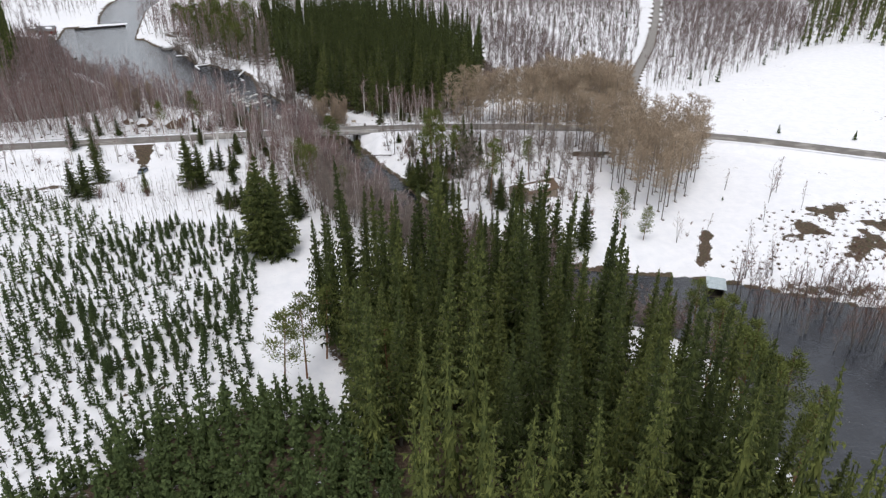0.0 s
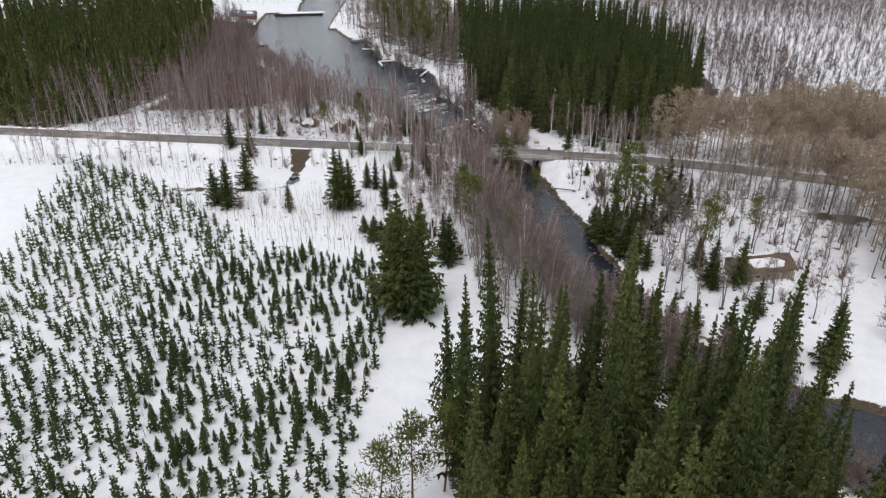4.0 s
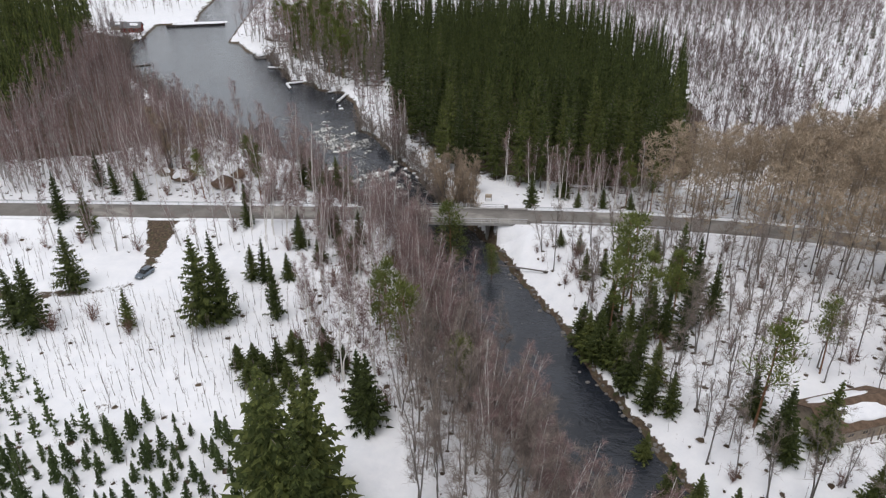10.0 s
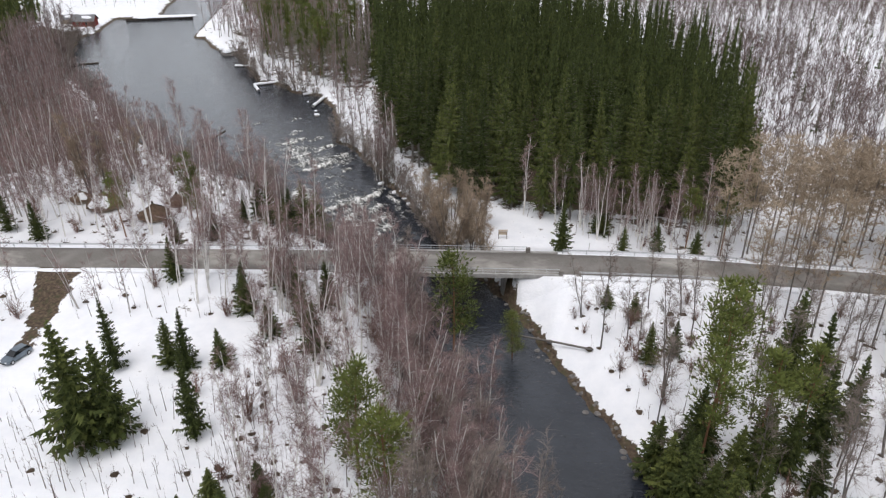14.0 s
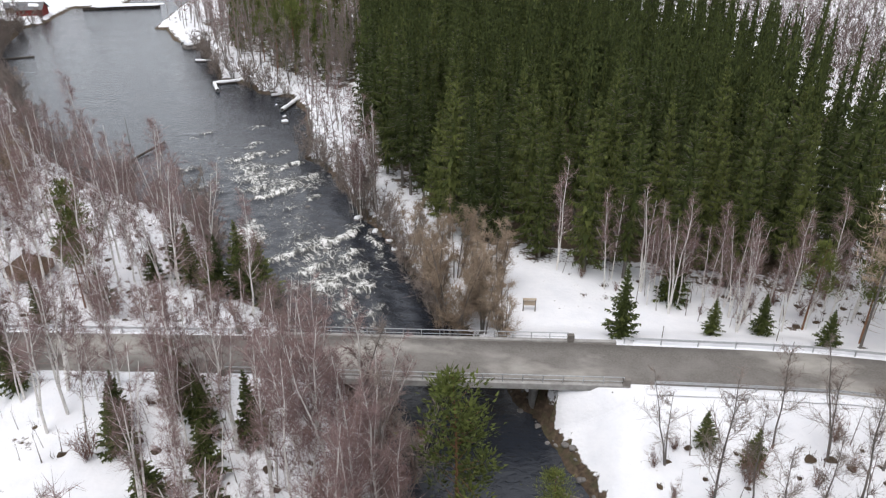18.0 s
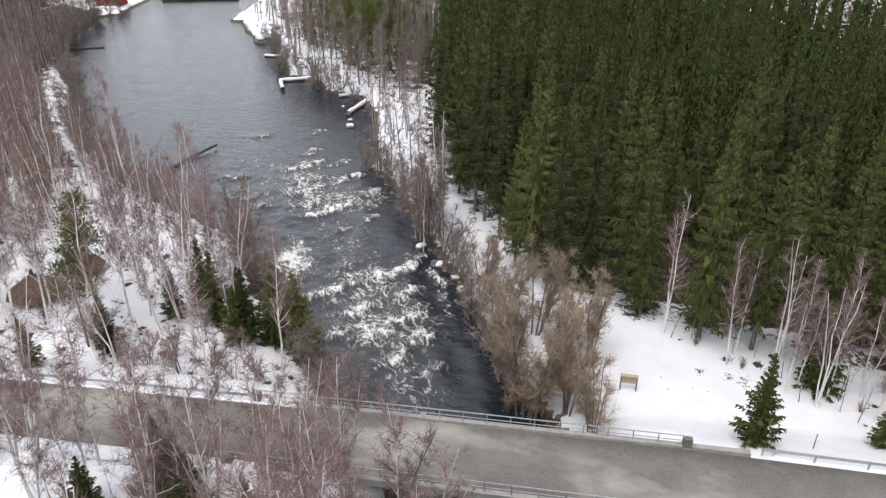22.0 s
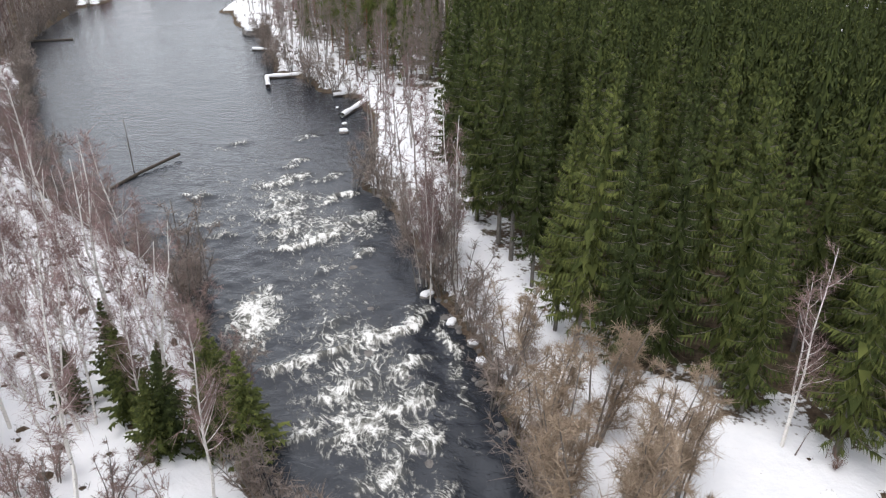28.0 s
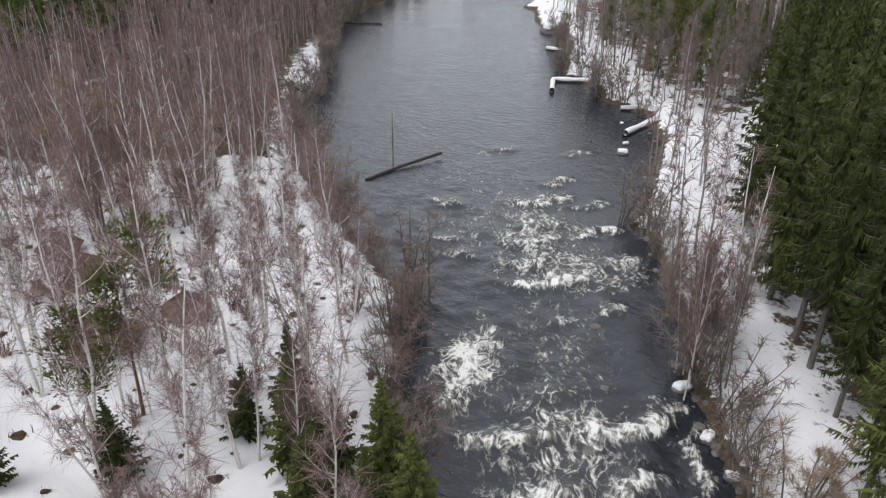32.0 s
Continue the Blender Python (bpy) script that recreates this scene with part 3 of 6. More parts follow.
def dense(line, step=4.0):
    out = []
    for (ax, ay), (bx, by) in zip(line[:-1], line[1:]):
        n = max(1, int(math.hypot(bx - ax, by - ay) / step))
        out += [(ax + (bx - ax) * i / n, ay + (by - ay) * i / n) for i in range(n)]
    return out + [line[-1]]


g = Geo()
v, f = ribbon(dense(ROAD_WEST[2:] + ROAD_EAST[:-2]), [(-3.35, -0.2), (-3.3, 0.0), (-1.6, 0.05), (0, 0.07), (1.6, 0.05), (3.3, 0.0), (3.35, -0.2)], ROAD_Z)
g.add(v, [r[::-1] for r in f])
road = part("road", g, ASPHALT, smooth=True)
tagged(road, "worn grey two-lane asphalt road, damp and sandy", "road", kind="structure")

gravel = plain_material("packed_gravel", (0.2, 0.19, 0.175), (0.34, 0.325, 0.305), 1.2, 0.9, 0.0, 0.5)
g = Geo()
lane = dense(SIDE_ROAD, 3.0)
p = np.array(lane[3:], float)
d = np.gradient(p, axis=0)
d /= np.linalg.norm(d, axis=1)[:, None]
across = [(-2.1, -0.15), (-2.0, 0.05), (-0.9, 0.07), (0, 0.1), (0.9, 0.07), (2.0, 0.05), (2.1, -0.15)]
v = [(c[0] - e[1] * o, c[1] + e[0] * o, ground_at(c[0], c[1]) + 0.06 + h) for c, e in zip(p, d) for o, h in across]
f = [[i * 7 + j + 1, (i + 1) * 7 + j + 1, (i + 1) * 7 + j, i * 7 + j][::-1] for i in range(len(p) - 1) for j in range(6)]
g.add(v, [r[::-1] for r in f])
tagged(part("side_road", g, gravel, smooth=True), "grey gravel side road between banks of snow", "road", kind="structure")

# ---- trees ----
def unit(a):
    return np.array([math.cos(a), math.sin(a), 0.0])


def spruce(rng, h, r, bare=0.12, levels=22, per=7, sprays=4, dead=0.0, wide=1.0, core=0.42, fan=0.8):
    """Trunk and crown of a spruce: whorls of drooping, upcurved boughs with hanging sprays."""
    trunk, crown, dry = Geo(), Geo(), []
    sway = rng.normal(0, 0.012 * h, 2)
    zs = np.linspace(-0.3, h * 0.97, 6)
    pts = [(sway[0] * (z / h) ** 2, sway[1] * (z / h) ** 2, z) for z in zs]
    trunk.tube(pts, np.linspace(0.009 * h + 0.03, 0.015, 6), 6)
    t = []
    down = np.array([0, 0, -1.0])
    for k in range(levels):
        s = min(max((k + rng.uniform(-0.25, 0.25)) / (levels - 1), 0), 1)
        z0 = h * (bare + (0.985 - bare) * s ** 0.82)
        rel = (z0 / h - bare) / (1 - bare)
        n = max(3, int(round(per * (1.05 - 0.5 * rel))))
        a0 = rng.uniform(0, 6.28)
        length0 = 1.15 * r * (1.02 - rel) ** 1.0 * (0.7 + 0.3 * min(1, rel * 6)) * rng.uniform(0.85, 1.12)
        # the close inner foliage round the trunk
        mid = np.array([sway[0] * (z0 / h) ** 2, sway[1] * (z0 / h) ** 2, z0])
        gap = h * (1 - bare) / levels
        for b in range(7):
            a = a0 + 0.8976 * b + rng.uniform(-0.3, 0.3)
            out = length0 * core * rng.uniform(0.6, 1.25)
            side = unit(a + 1.57) * out * 0.36
            brow = mid + unit(a) * out * 0.5 + np.array([0, 0, 0.25 * gap])
            t.append((mid + np.array([0, 0, 0.9 * gap]), brow - side, brow + side))
            t.append((brow - side, brow + side, brow + unit(a) * out * 0.45 + down * (gap * rng.uniform(0.8, 1.5) + 0.25 * out)))
        for b in range(n):
            a = a0 + 6.283 * b / n + rng.uniform(-0.3, 0.3)
            ln = length0 * rng.uniform(0.62, 1.22)
            d, q = unit(a), unit(a + math.pi / 2)
            drop = 0.62 - 0.95 * rel + rng.uniform(-0.1, 0.1)
            root = mid + np.array([0, 0, gap * rng.uniform(-0.5, 0.5)])

            def at(u, ln=ln, d=d, drop=drop, root=root):
                return root + d * ln * u + np.array([0, 0, -drop * ln * u + 0.34 * ln * u * u])

            for i in range(sprays):
                u = 0.15 + 0.85 * (i + rng.uniform(0.1, 0.9)) / sprays
                c = at(u)
                w = ln * fan * (0.36 - 0.22 * u) * rng.uniform(0.75, 1.3) + 0.14
                half = wide * (0.16 / sprays * ln + 0.055)
                for side in (-1, 1):
                    tip = c + q * side * w * 0.7 + d * w * rng.uniform(0.3, 0.7) + down * w * rng.uniform(0.5, 1.2)
                    t.append((c - d * half, c + d * half, tip))
                if i % 2 == 0:
                    tip = c + down * (0.16 * ln + 0.2) * rng.uniform(0.6, 1.4) + d * 0.1 + q * rng.uniform(-0.12, 0.12)
                    t.append((c - d * half * 1.2, c + d * half * 1.2, tip))
            c = at(0.74)
            half = wide * (0.05 * ln + 0.05)
            t.append((c - q * half, c + q * half, at(1.1)))
            if rng.random() < dead and rel < 0.86:
                e, m = at(rng.uniform(0.75, 1.02)), at(0.5)
                up, lift = np.array([0, 0, 0.035]), np.array([0, 0, 0.05])
                dry += [(root + lift, m + up + lift, m - up + lift), (m - up + lift, m + up + lift, e + lift), (m - q * 0.03 + lift, m + q * 0.03 + lift, e + lift)]
    if dead:
        for _ in range(int(26 * dead)):
            z0 = h * rng.uniform(0.12, bare + 0.2)
            d = unit(rng.uniform(0, 6.28)) * rng.uniform(0.6, 1.0) * r * 0.6
            c = np.array([0, 0, z0])
            dry.append((c, c + np.array([0, 0, 0.06]), c + d + down * rng.uniform(0.1, 0.5)))
    top = np.array([sway[0], sway[1], h])
    for a in range(3):
        q = unit(a * 2.1) * 0.06
        t.append((top - np.array([0, 0, 0.9]) - q, top - np.array([0, 0, 0.9]) + q, top))
    crown.tris(t)
    if dry:
        crown.tris(dry, 1)
    return trunk, crown


def joined(trunk, boughs):
    """Trunk and limbs as one mesh, with the limbs in the second material."""
    for v, f, m in zip(boughs.v, boughs.f, boughs.m):
        trunk.v.append(v)
        trunk.f.append(f + trunk.n)
        trunk.m.append(np.full(len(f), 1))
    trunk.n += boughs.n
    return trunk


def limb(geo, a, d, ln, r0, rng, bend=0.25, segs=3, sides=3, lift=0.3, mat=0):
    """A bending limb; returns its points."""
    pts, p, d = [np.array(a, float)], np.array(a, float), np.array(d, float)
    for i in range(segs):
        d = d + rng.normal(0, bend, 3) * 0.5 + np.array([0, 0, lift]) / segs
        d /= np.linalg.norm(d)
        p = p + d * ln / segs
        pts.append(p)
    geo.tube(pts, np.linspace(r0, r0 * 0.25, segs + 1), sides, mat, cap=False)
    return pts


def twig_fan(t, pts, rng, count, length, width, rise=0.3, spread=0.9):
    """Long thin twigs along a limb."""
    pts = np.array(pts)
    for _ in range(count):
        s = rng.uniform(0.1, 1.0) * (len(pts) - 1)
        i = min(int(s), len(pts) - 2)
        p = pts[i] + (pts[i + 1] - pts[i]) * (s - i)
        d = (pts[i + 1] - pts[i])
        d = d / (np.linalg.norm(d) + 1e-9) + rng.normal(0, spread, 3) * 0.6 + np.array([0, 0, rise])
        d /= np.linalg.norm(d)
        ln = length * rng.uniform(0.4, 1.4)
        q = np.cross(d, rng.normal(0, 1, 3))
        q *= width / (np.linalg.norm(q) + 1e-9)
        t.append((p - q, p + q, p + d * ln))


def bare_tree(rng, h, limbs=18, first=0.35, reach=0.22, twigs=12, width=0.012, lean=0.05, steep=1.0, forks=1, kids=2, lift=0.3, rise=0.3, spread=0.9, stout=1.0):
    """A leafless tree: trunk, rising limbs, side branches and a haze of fine twigs."""
    trunk, boughs, t = Geo(), Geo(), []
    for f in range(forks):
        a = rng.uniform(0, 6.28)
        off = unit(a) * (lean + (0.1 if forks > 1 else 0)) * h * rng.uniform(0.4, 1.2)
        hh = h * (1 if f == 0 else rng.uniform(0.75, 0.98))
        n = 6
        zs = np.linspace(0, 1, n)
        wob = rng.normal(0, 0.006 * h, (n, 2))
        wob[0] = 0
        foot = unit(a) * (0.12 * f)
        pts = np.array([(foot[0] + off[0] * z ** 1.3 + wob[i, 0], foot[1] + off[1] * z ** 1.3 + wob[i, 1], hh * z - 0.25 * (i == 0)) for i, z in enumerate(zs)])
        trunk.tube(pts, np.linspace(0.0062 * h + 0.03, 0.022, n), 5)
        count = max(4, limbs // forks)
        for k in range(count):
            s = first + (0.97 - first) * (k + rng.random()) / count
            i = min(int(s * (n - 1)), n - 2)
            p = pts[i] + (pts[i + 1] - pts[i]) * (s * (n - 1) - i)
            d = unit(rng.uniform(0, 6.28)) + np.array([0, 0, steep * rng.uniform(0.5, 1.4)])
            d /= np.linalg.norm(d)
            ln = h * reach * (1.15 - 0.7 * (s - first) / (1 - first)) * rng.uniform(0.55, 1.3)
            lp = limb(boughs, p, d, ln, stout * (0.007 + 0.0013 * h * (1.1 - s)), rng, lift=lift)
            twig_fan(t, lp, rng, twigs, ln * 0.44 + 0.35, width, rise, spread)
            for _ in range(kids):
                j = rng.randint(0, len(lp) - 1)
                d2 = (lp[j + 1] - lp[j]) / np.linalg.norm(lp[j + 1] - lp[j]) + rng.normal(0, 0.45, 3)
                d2 /= np.linalg.norm(d2)
                e = lp[j] + d2 * ln * rng.uniform(0.35, 0.65)
                q = np.cross(d2, rng.normal(0, 1, 3))
                q *= width * 1.6 / (np.linalg.norm(q) + 1e-9)
                t.append((lp[j] - q, lp[j] + q, e))
                twig_fan(t, (lp[j], e), rng, twigs * 2 // 3, ln * 0.34 + 0.35, width, rise, spread)
    crown = Geo()
    crown.tris(t)
    return joined(trunk, boughs), crown


def wisp_tree(rng, h, n=26):
    """A far leafless tree: a thin trunk and a loose broom of wide twigs."""
    trunk, crown, t = Geo(), Geo(), []
    off = rng.normal(0, 0.3, 2)
    trunk.tube([(0, 0, -0.3), (off[0] * 0.4, off[1] * 0.4, h * 0.5), (off[0], off[1], h * 0.95)], [0.1, 0.07, 0.03], 3, cap=False)
    for _ in range(n):
        s = rng.uniform(0.25, 0.95)
        p = np.array([off[0] * s, off[1] * s, h * s])
        d = unit(rng.uniform(0, 6.28)) + np.array([0, 0, rng.uniform(0.4, 1.6)])
        ln = h * 0.2 * rng.uniform(0.6, 1.3)
        e = p + d / np.linalg.norm(d) * ln
        q = unit(rng.uniform(0, 6.28)) * rng.uniform(0.06, 0.12)
        t.append((p - q, p + q, e))
        m = p + (e - p) * 0.5
        t.append((m - q, m + q, m + rng.normal(0, 0.5, 3) * ln * 0.6 + np.array([0, 0, ln * 0.4])))
    crown.tris(t)
    return trunk, crown


def larch(rng, h):
    """A bare larch: straight trunk, clear below, and a rounded crown of tan boughs thick with short shoots."""
    trunk, t = Geo(), []
    trunk.tube([(0, 0, -0.3), (0.05, 0, h * 0.5), (rng.normal(0, 0.15), rng.normal(0, 0.15), h * 0.98)], [0.007 * h + 0.02, 0.005 * h, 0.015], 5)
    for k in range(80):
        s = 0.4 + 0.58 * (k + rng.random()) / 80
        rel = (s - 0.4) / 0.6
        ln = h * 0.225 * (0.5 + 0.9 * rel) * (1.04 - rel) ** 0.75 * rng.uniform(0.7, 1.25) + 0.3
        a = rng.uniform(0, 6.28)
        d = unit(a) + np.array([0, 0, rng.uniform(0.1, 0.6)])
        p = np.array([0, 0, s * h])
        q = unit(a + 1.57) * 0.035
        t.append((p - q, p + q, p + d * ln))
        for _ in range(17):
            u = rng.uniform(0.25, 1.08)
            c = p + d * ln * u
            e = c + rng.normal(0, 0.5, 3) * (0.7 + ln * 0.1) + np.array([0, 0, 0.25])
            w = rng.normal(0, 1, 3)
            w *= 0.064 / np.linalg.norm(w)
            t.append((c - w, c + w, e))
    for k in range(14):
        c = np.array([0, 0, h * rng.uniform(0.12, 0.42)])
        t.append((c, c + np.array([0, 0, 0.06]), c + unit(rng.uniform(0, 6.28)) * rng.uniform(0.6, 2.0)))
    crown = Geo()
    crown.tris(t)
    return trunk, crown


def pine(rng, h, first=0.5, limbs=26):
    """A Scots pine: ruddy trunk, crooked limbs, clouds of needle tufts in the top."""
    trunk, boughs, t = Geo(), Geo(), []
    off = rng.normal(0, 0.03 * h, 2)
    zs = np.linspace(0, 1, 6)
    pts = np.array([(off[0] * z * z, off[1] * z * z, h * 0.96 * z - 0.3 * (z == 0)) for z in zs])
    trunk.tube(pts, np.linspace(0.01 * h + 0.02, 0.03, 6), 7)
    for k in range(limbs):
        s = first + (0.99 - first) * (k + rng.random()) / limbs
        i = min(int(s * 5), 4)
        p = pts[i] + (pts[i + 1] - pts[i]) * (s * 5 - i)
        ln = h * 0.135 * (1.15 - 0.75 * max(0, (s - 0.72) * 3.6)) * rng.uniform(0.6, 1.25)
        d = unit(rng.uniform(0, 6.28)) + np.array([0, 0, rng.uniform(0.0, 0.55)])
        lp = np.array(limb(boughs, p, d / np.linalg.norm(d), ln, 0.035, rng, lift=0.35))
        for c, rad in ((lp[-1], 0.16), (lp[-2], 0.15), ((lp[-1] + lp[-2]) / 2 + rng.normal(0, 0.35, 3), 0.14)):
            rad = rad * ln + 0.22
            for _ in range(22):
                o = rng.normal(0, 1, 3) * (rad, rad, rad * 0.55)
                q = rng.normal(0, 1, 3)
                q *= 0.13 / np.linalg.norm(q)
                e = o / (np.linalg.norm(o) + 1e-6) * 0.4 + np.array([0, 0, 0.25])
                t.append((c + o - q, c + o + q, c + o + e))
    for k in range(8):
        c = pts[2] * rng.uniform(0.7, 1.15)
        boughs.tube([c, c + unit(rng.uniform(0, 6.28)) * rng.uniform(0.7, 1.8) + np.array([0, 0, rng.uniform(-0.3, 0.2)])], [0.025, 0.008], 3, cap=False)
    crown = Geo()
    crown.tris(t)
    return joined(trunk, boughs), crown


def bush(rng, h, stems=12, twigs=10, width=0.012):
    boughs, t = Geo(), []
    for _ in range(stems):
        d = unit(rng.uniform(0, 6.28)) * rng.uniform(0.1, 0.6) + np.array([0, 0, 1])
        ln = h * rng.uniform(0.6, 1.1)
        lp = limb(boughs, unit(rng.uniform(0, 6.28)) * rng.uniform(0, 0.3) + np.array([0, 0, -0.1]), d / np.linalg.norm(d), ln, 0.012, rng)
        twig_fan(t, lp, rng, twigs, h * 0.25, width, 0.3, 1.3)
    crown = Geo()
    crown.tris(t)
    return boughs, crown


RNG = np.random.RandomState(7)


class Kind:
    """A kind of tree: prototypes that are copied as things, or merged into one mesh."""

    def __init__(self, name, label, category, group, protos, part_names, mats):
        self.name, self.label, self.category, self.group = name, label, category, group
        self.protos, self.names, self.mats = protos, part_names, mats
        self.made, self.flat, self.places, self.rest = {}, {}, [], []

    def thing(self, k, m, label=""):
        if k not in self.made:
            root = new(self.name)
            root.empty_display_size = 0.5
            for nm, g, mt in zip(self.names, self.protos[k], self.mats):
                part(nm, g, mt, root)
            tagged(root, self.label, self.category, self.group)
            root.matrix_basis = m
            self.made[k] = root
            ob = root
        else:
            first = self.made[k].scale
            ob = copy_thing(self.made[k], m @ Matrix.Diagonal((1 / first.x, 1 / first.y, 1 / first.z, 1)))
        if label:
            ob["label"] = label
        return ob

    def mass(self, places, name, label):
        mats, base = [], []
        for mt in self.mats:
            mt = mt if isinstance(mt, (list, tuple)) else [mt]
            base.append(len(mats))
            mats += mt
        for k in {k for k, m in places}:
            if k not in self.flat:
                g = Geo()
                for part_geo, b in zip(self.protos[k], base):
                    for v, f, mi in zip(part_geo.v, part_geo.f, part_geo.m):
                        g.v.append(v)
                        g.f.append(f + g.n)
                        g.m.append(mi + b)
                    g.n += part_geo.n
                self.flat[k] = g.flatten()
        ob = scatter(self.flat, places, name, mats)
        return tagged(ob, label, self.category, kind="stuff")


def place(x, y, size=1.0, turn=None, lean=0.0, sink=0.0, z=None):
    turn = RNG.uniform(0, 360) if turn is None else turn
    z = ground_at(x, y) if z is None else z
    return pose(x, y, z - sink, RNG.normal(0, 1) * lean, RNG.normal(0, 1) * lean, turn) @ Matrix.Scale(size, 4)


def sow(poly, gap, seed, jitter=1.0, avoid=(), margin=0.0):
    """Points spread over a region, no two nearer than about the gap, clear of water, roads and the given discs."""
    rng = np.random.RandomState(seed)
    p = np.array(poly, float)
    lo, hi = p.min(0), p.max(0)
    n = int((hi - lo).prod() / gap ** 2 * 3)
    c = lo + rng.random_sample((n, 2)) * (hi - lo)
    c = c[inside(c[:, 0], c[:, 1], poly)]
    c = c[clear(c[:, 0], c[:, 1], margin)]
    for ax, ay, ar in avoid:
        c = c[np.hypot(c[:, 0] - ax, c[:, 1] - ay) > ar]
    cells, out = {}, []
    for x, y in c:
        i, j = int(x // gap), int(y // gap)
        g2 = (gap * rng.uniform(0.6, 1.0)) ** 2
        if all((x - u) ** 2 + (y - w) ** 2 > g2 for a in (-1, 0, 1) for b in (-1, 0, 1) for u, w in cells.get((i + a, j + b), ())):
            cells.setdefault((i, j), []).append((x, y))
            out.append((float(x), float(y)))
    return out


def clear(x, y, margin=0.0):
    ok = ~inside(x, y, WATER) & (line_distance(x, y, WATER, True) > 0.4 + margin)
    ok &= np.minimum(line_distance(x, y, ROAD_WEST), line_distance(x, y, ROAD_EAST)) > 5.2
    ok &= line_distance(x, y, [ROAD_WEST[-1], ROAD_EAST[0]]) > 6
    ok &= (line_distance(x, y, SIDE_ROAD) > 3.2) & (line_distance(x, y, RAMP) > 3.4) & (line_distance(x, y, SHORE_PATH) > 1.9)
    ok &= np.hypot(x - 25.8, y - 196) > 9.5
    for hx, hy, hr in ((-116.5, 267, 4.5), (-122.8, 268.6, 3.2), (-104, 264.5, 4.2), (-103, 271.5, 3.2), (-239, 440, 8), (-249, 444, 6), (-35.6, 267.6, 2), (-99.2, 219.2, 4)):
        ok &= np.hypot(x - hx, y - hy) > hr
    return ok


rs = np.random.RandomState
FIR = Kind("spruce_tree", "tall dark green spruce with drooping boughs and grey trunk", "tree", "spruces",
           [spruce(rs(40 + i), 18 + i, 2.15 + 0.3 * (i % 3), 0.08 + 0.04 * i, 26, 8, 12, 0.9, 0.8, 0.4, 0.55) for i in range(5)], ("trunk", "crown"), (BARK, [SPRUCE, DEADWOOD]))
LONE_FIR = Kind("spruce_tree", "single green spruce standing in snow", "tree", "single spruces",
                [spruce(rs(50 + i), 18 + i, 2.5, 0.01, 26, 9, 6, 0.15, 1.5) for i in range(3)], ("trunk", "crown"), (BARK, [SPRUCE, DEADWOOD]))
MID_FIR = Kind("spruce_tree", "dark green spruce with drooping grey boughs", "tree", "stand of spruces",
               [spruce(rs(60 + i), 18 + i, 1.85 + 0.25 * (i % 3), 0.12, 29, 8, 4, 0.35, 1.3) for i in range(5)], ("trunk", "crown"), (BARK, [SPRUCE, DEADWOOD]))
BACK_FIR = Kind("spruce_tree", "dark green spruce", "tree", "stand of spruces",
                [spruce(rs(65 + i), 18 + i, 2.35 + 0.25 * (i % 2), 0.12, 18, 6, 3, 0, 1.1, 0.45) for i in range(4)], ("trunk", "crown"), (BARK, SPRUCE))
FAR_FIR = Kind("spruce_tree", "far dark green spruce", "tree", "far spruces",
               [spruce(rs(70 + i), 18 + i, 2.4, 0.12, 9, 5, 1, 0, 1.7, 0.6) for i in range(4)], ("trunk", "crown"), (BARK, SPRUCE))
SMALL = Kind("young_spruce", "young planted spruce, dense green cone in snow", "young tree", "planted spruces",
             [spruce(rs(80 + i), 3.8, 0.82, 0.02, 13, 8, 2, 0, 1.4) for i in range(5)], ("trunk", "crown"), (BARK, YOUNG))
TINY = Kind("young_spruce", "small spruce", "young tree", "small spruces",
            [spruce(rs(90 + i), 3.8, 0.85, 0.02, 7, 6, 1, 0, 2.0) for i in range(4)], ("trunk", "crown"), (BARK, YOUNG))
BIRCH_K = Kind("birch_tree", "bare white-barked birch with fine reddish twigs", "tree", "birches",
               [bare_tree(rs(100 + i), 19, 26, 0.3, 0.15, 17, 0.017, 0.04, 1.0, 1 + (i > 2) + (i > 4), 4, 0.6, 0.05, 1.7, 1.9) for i in range(6)], ("trunk", "crown"), ([BIRCH, BIRCH], TWIG))
GREY_K = Kind("bare_tree", "bare grey-barked deciduous tree with thin branches", "tree", "bare trees",
              [bare_tree(rs(120 + i), 14, 20, 0.28, 0.18, 15, 0.017, 0.04, 0.9, 1 + i % 2, 3, 0.5, 0.1, 1.6, 1.4) for i in range(5)], ("trunk", "crown"), ([BARK, ALDER], ALDER))
MID_BIRCH = Kind("birch_tree", "bare birch", "tree", "birches by the shore",
                 [bare_tree(rs(110 + i), 17, 15, 0.25, 0.17, 8, 0.036, 0.06, 1.0, 1 + i % 2, 2, 0.5, 0.1, 1.7) for i in range(5)], ("trunk", "crown"), ([GREYBIRCH, BARK], TWIG))
FAR_BARE = Kind("bare_tree", "far bare birch", "tree", "far bare trees",
                [wisp_tree(rs(130 + i), 13) for i in range(6)], ("trunk", "crown"), (GREYBIRCH, FARTWIG))
WILLOW_K = Kind("willow_tree", "bare many-stemmed willow with dense tan twigs", "tree", "willows",
                [bare_tree(rs(140 + i), 9, 56, 0.15, 0.19, 24, 0.016, 0.16, 0.9, 6, 4, 0.3, 0.05, 2.2) for i in range(3)], ("trunk", "crown"), ([BARK, WILLOW], WILLOW))
ALDER_K = Kind("alder_shrub", "bare many-stemmed alder shrub leaning over the water", "shrub", "alder shrubs",
               [bare_tree(rs(150 + i), 7, 36, 0.12, 0.28, 9, 0.026, 0.25, 0.8, 6, 3, 0.3, 0.1, 1.5) for i in range(3)], ("trunk", "crown"), ([BARK, ALDER], ALDER))
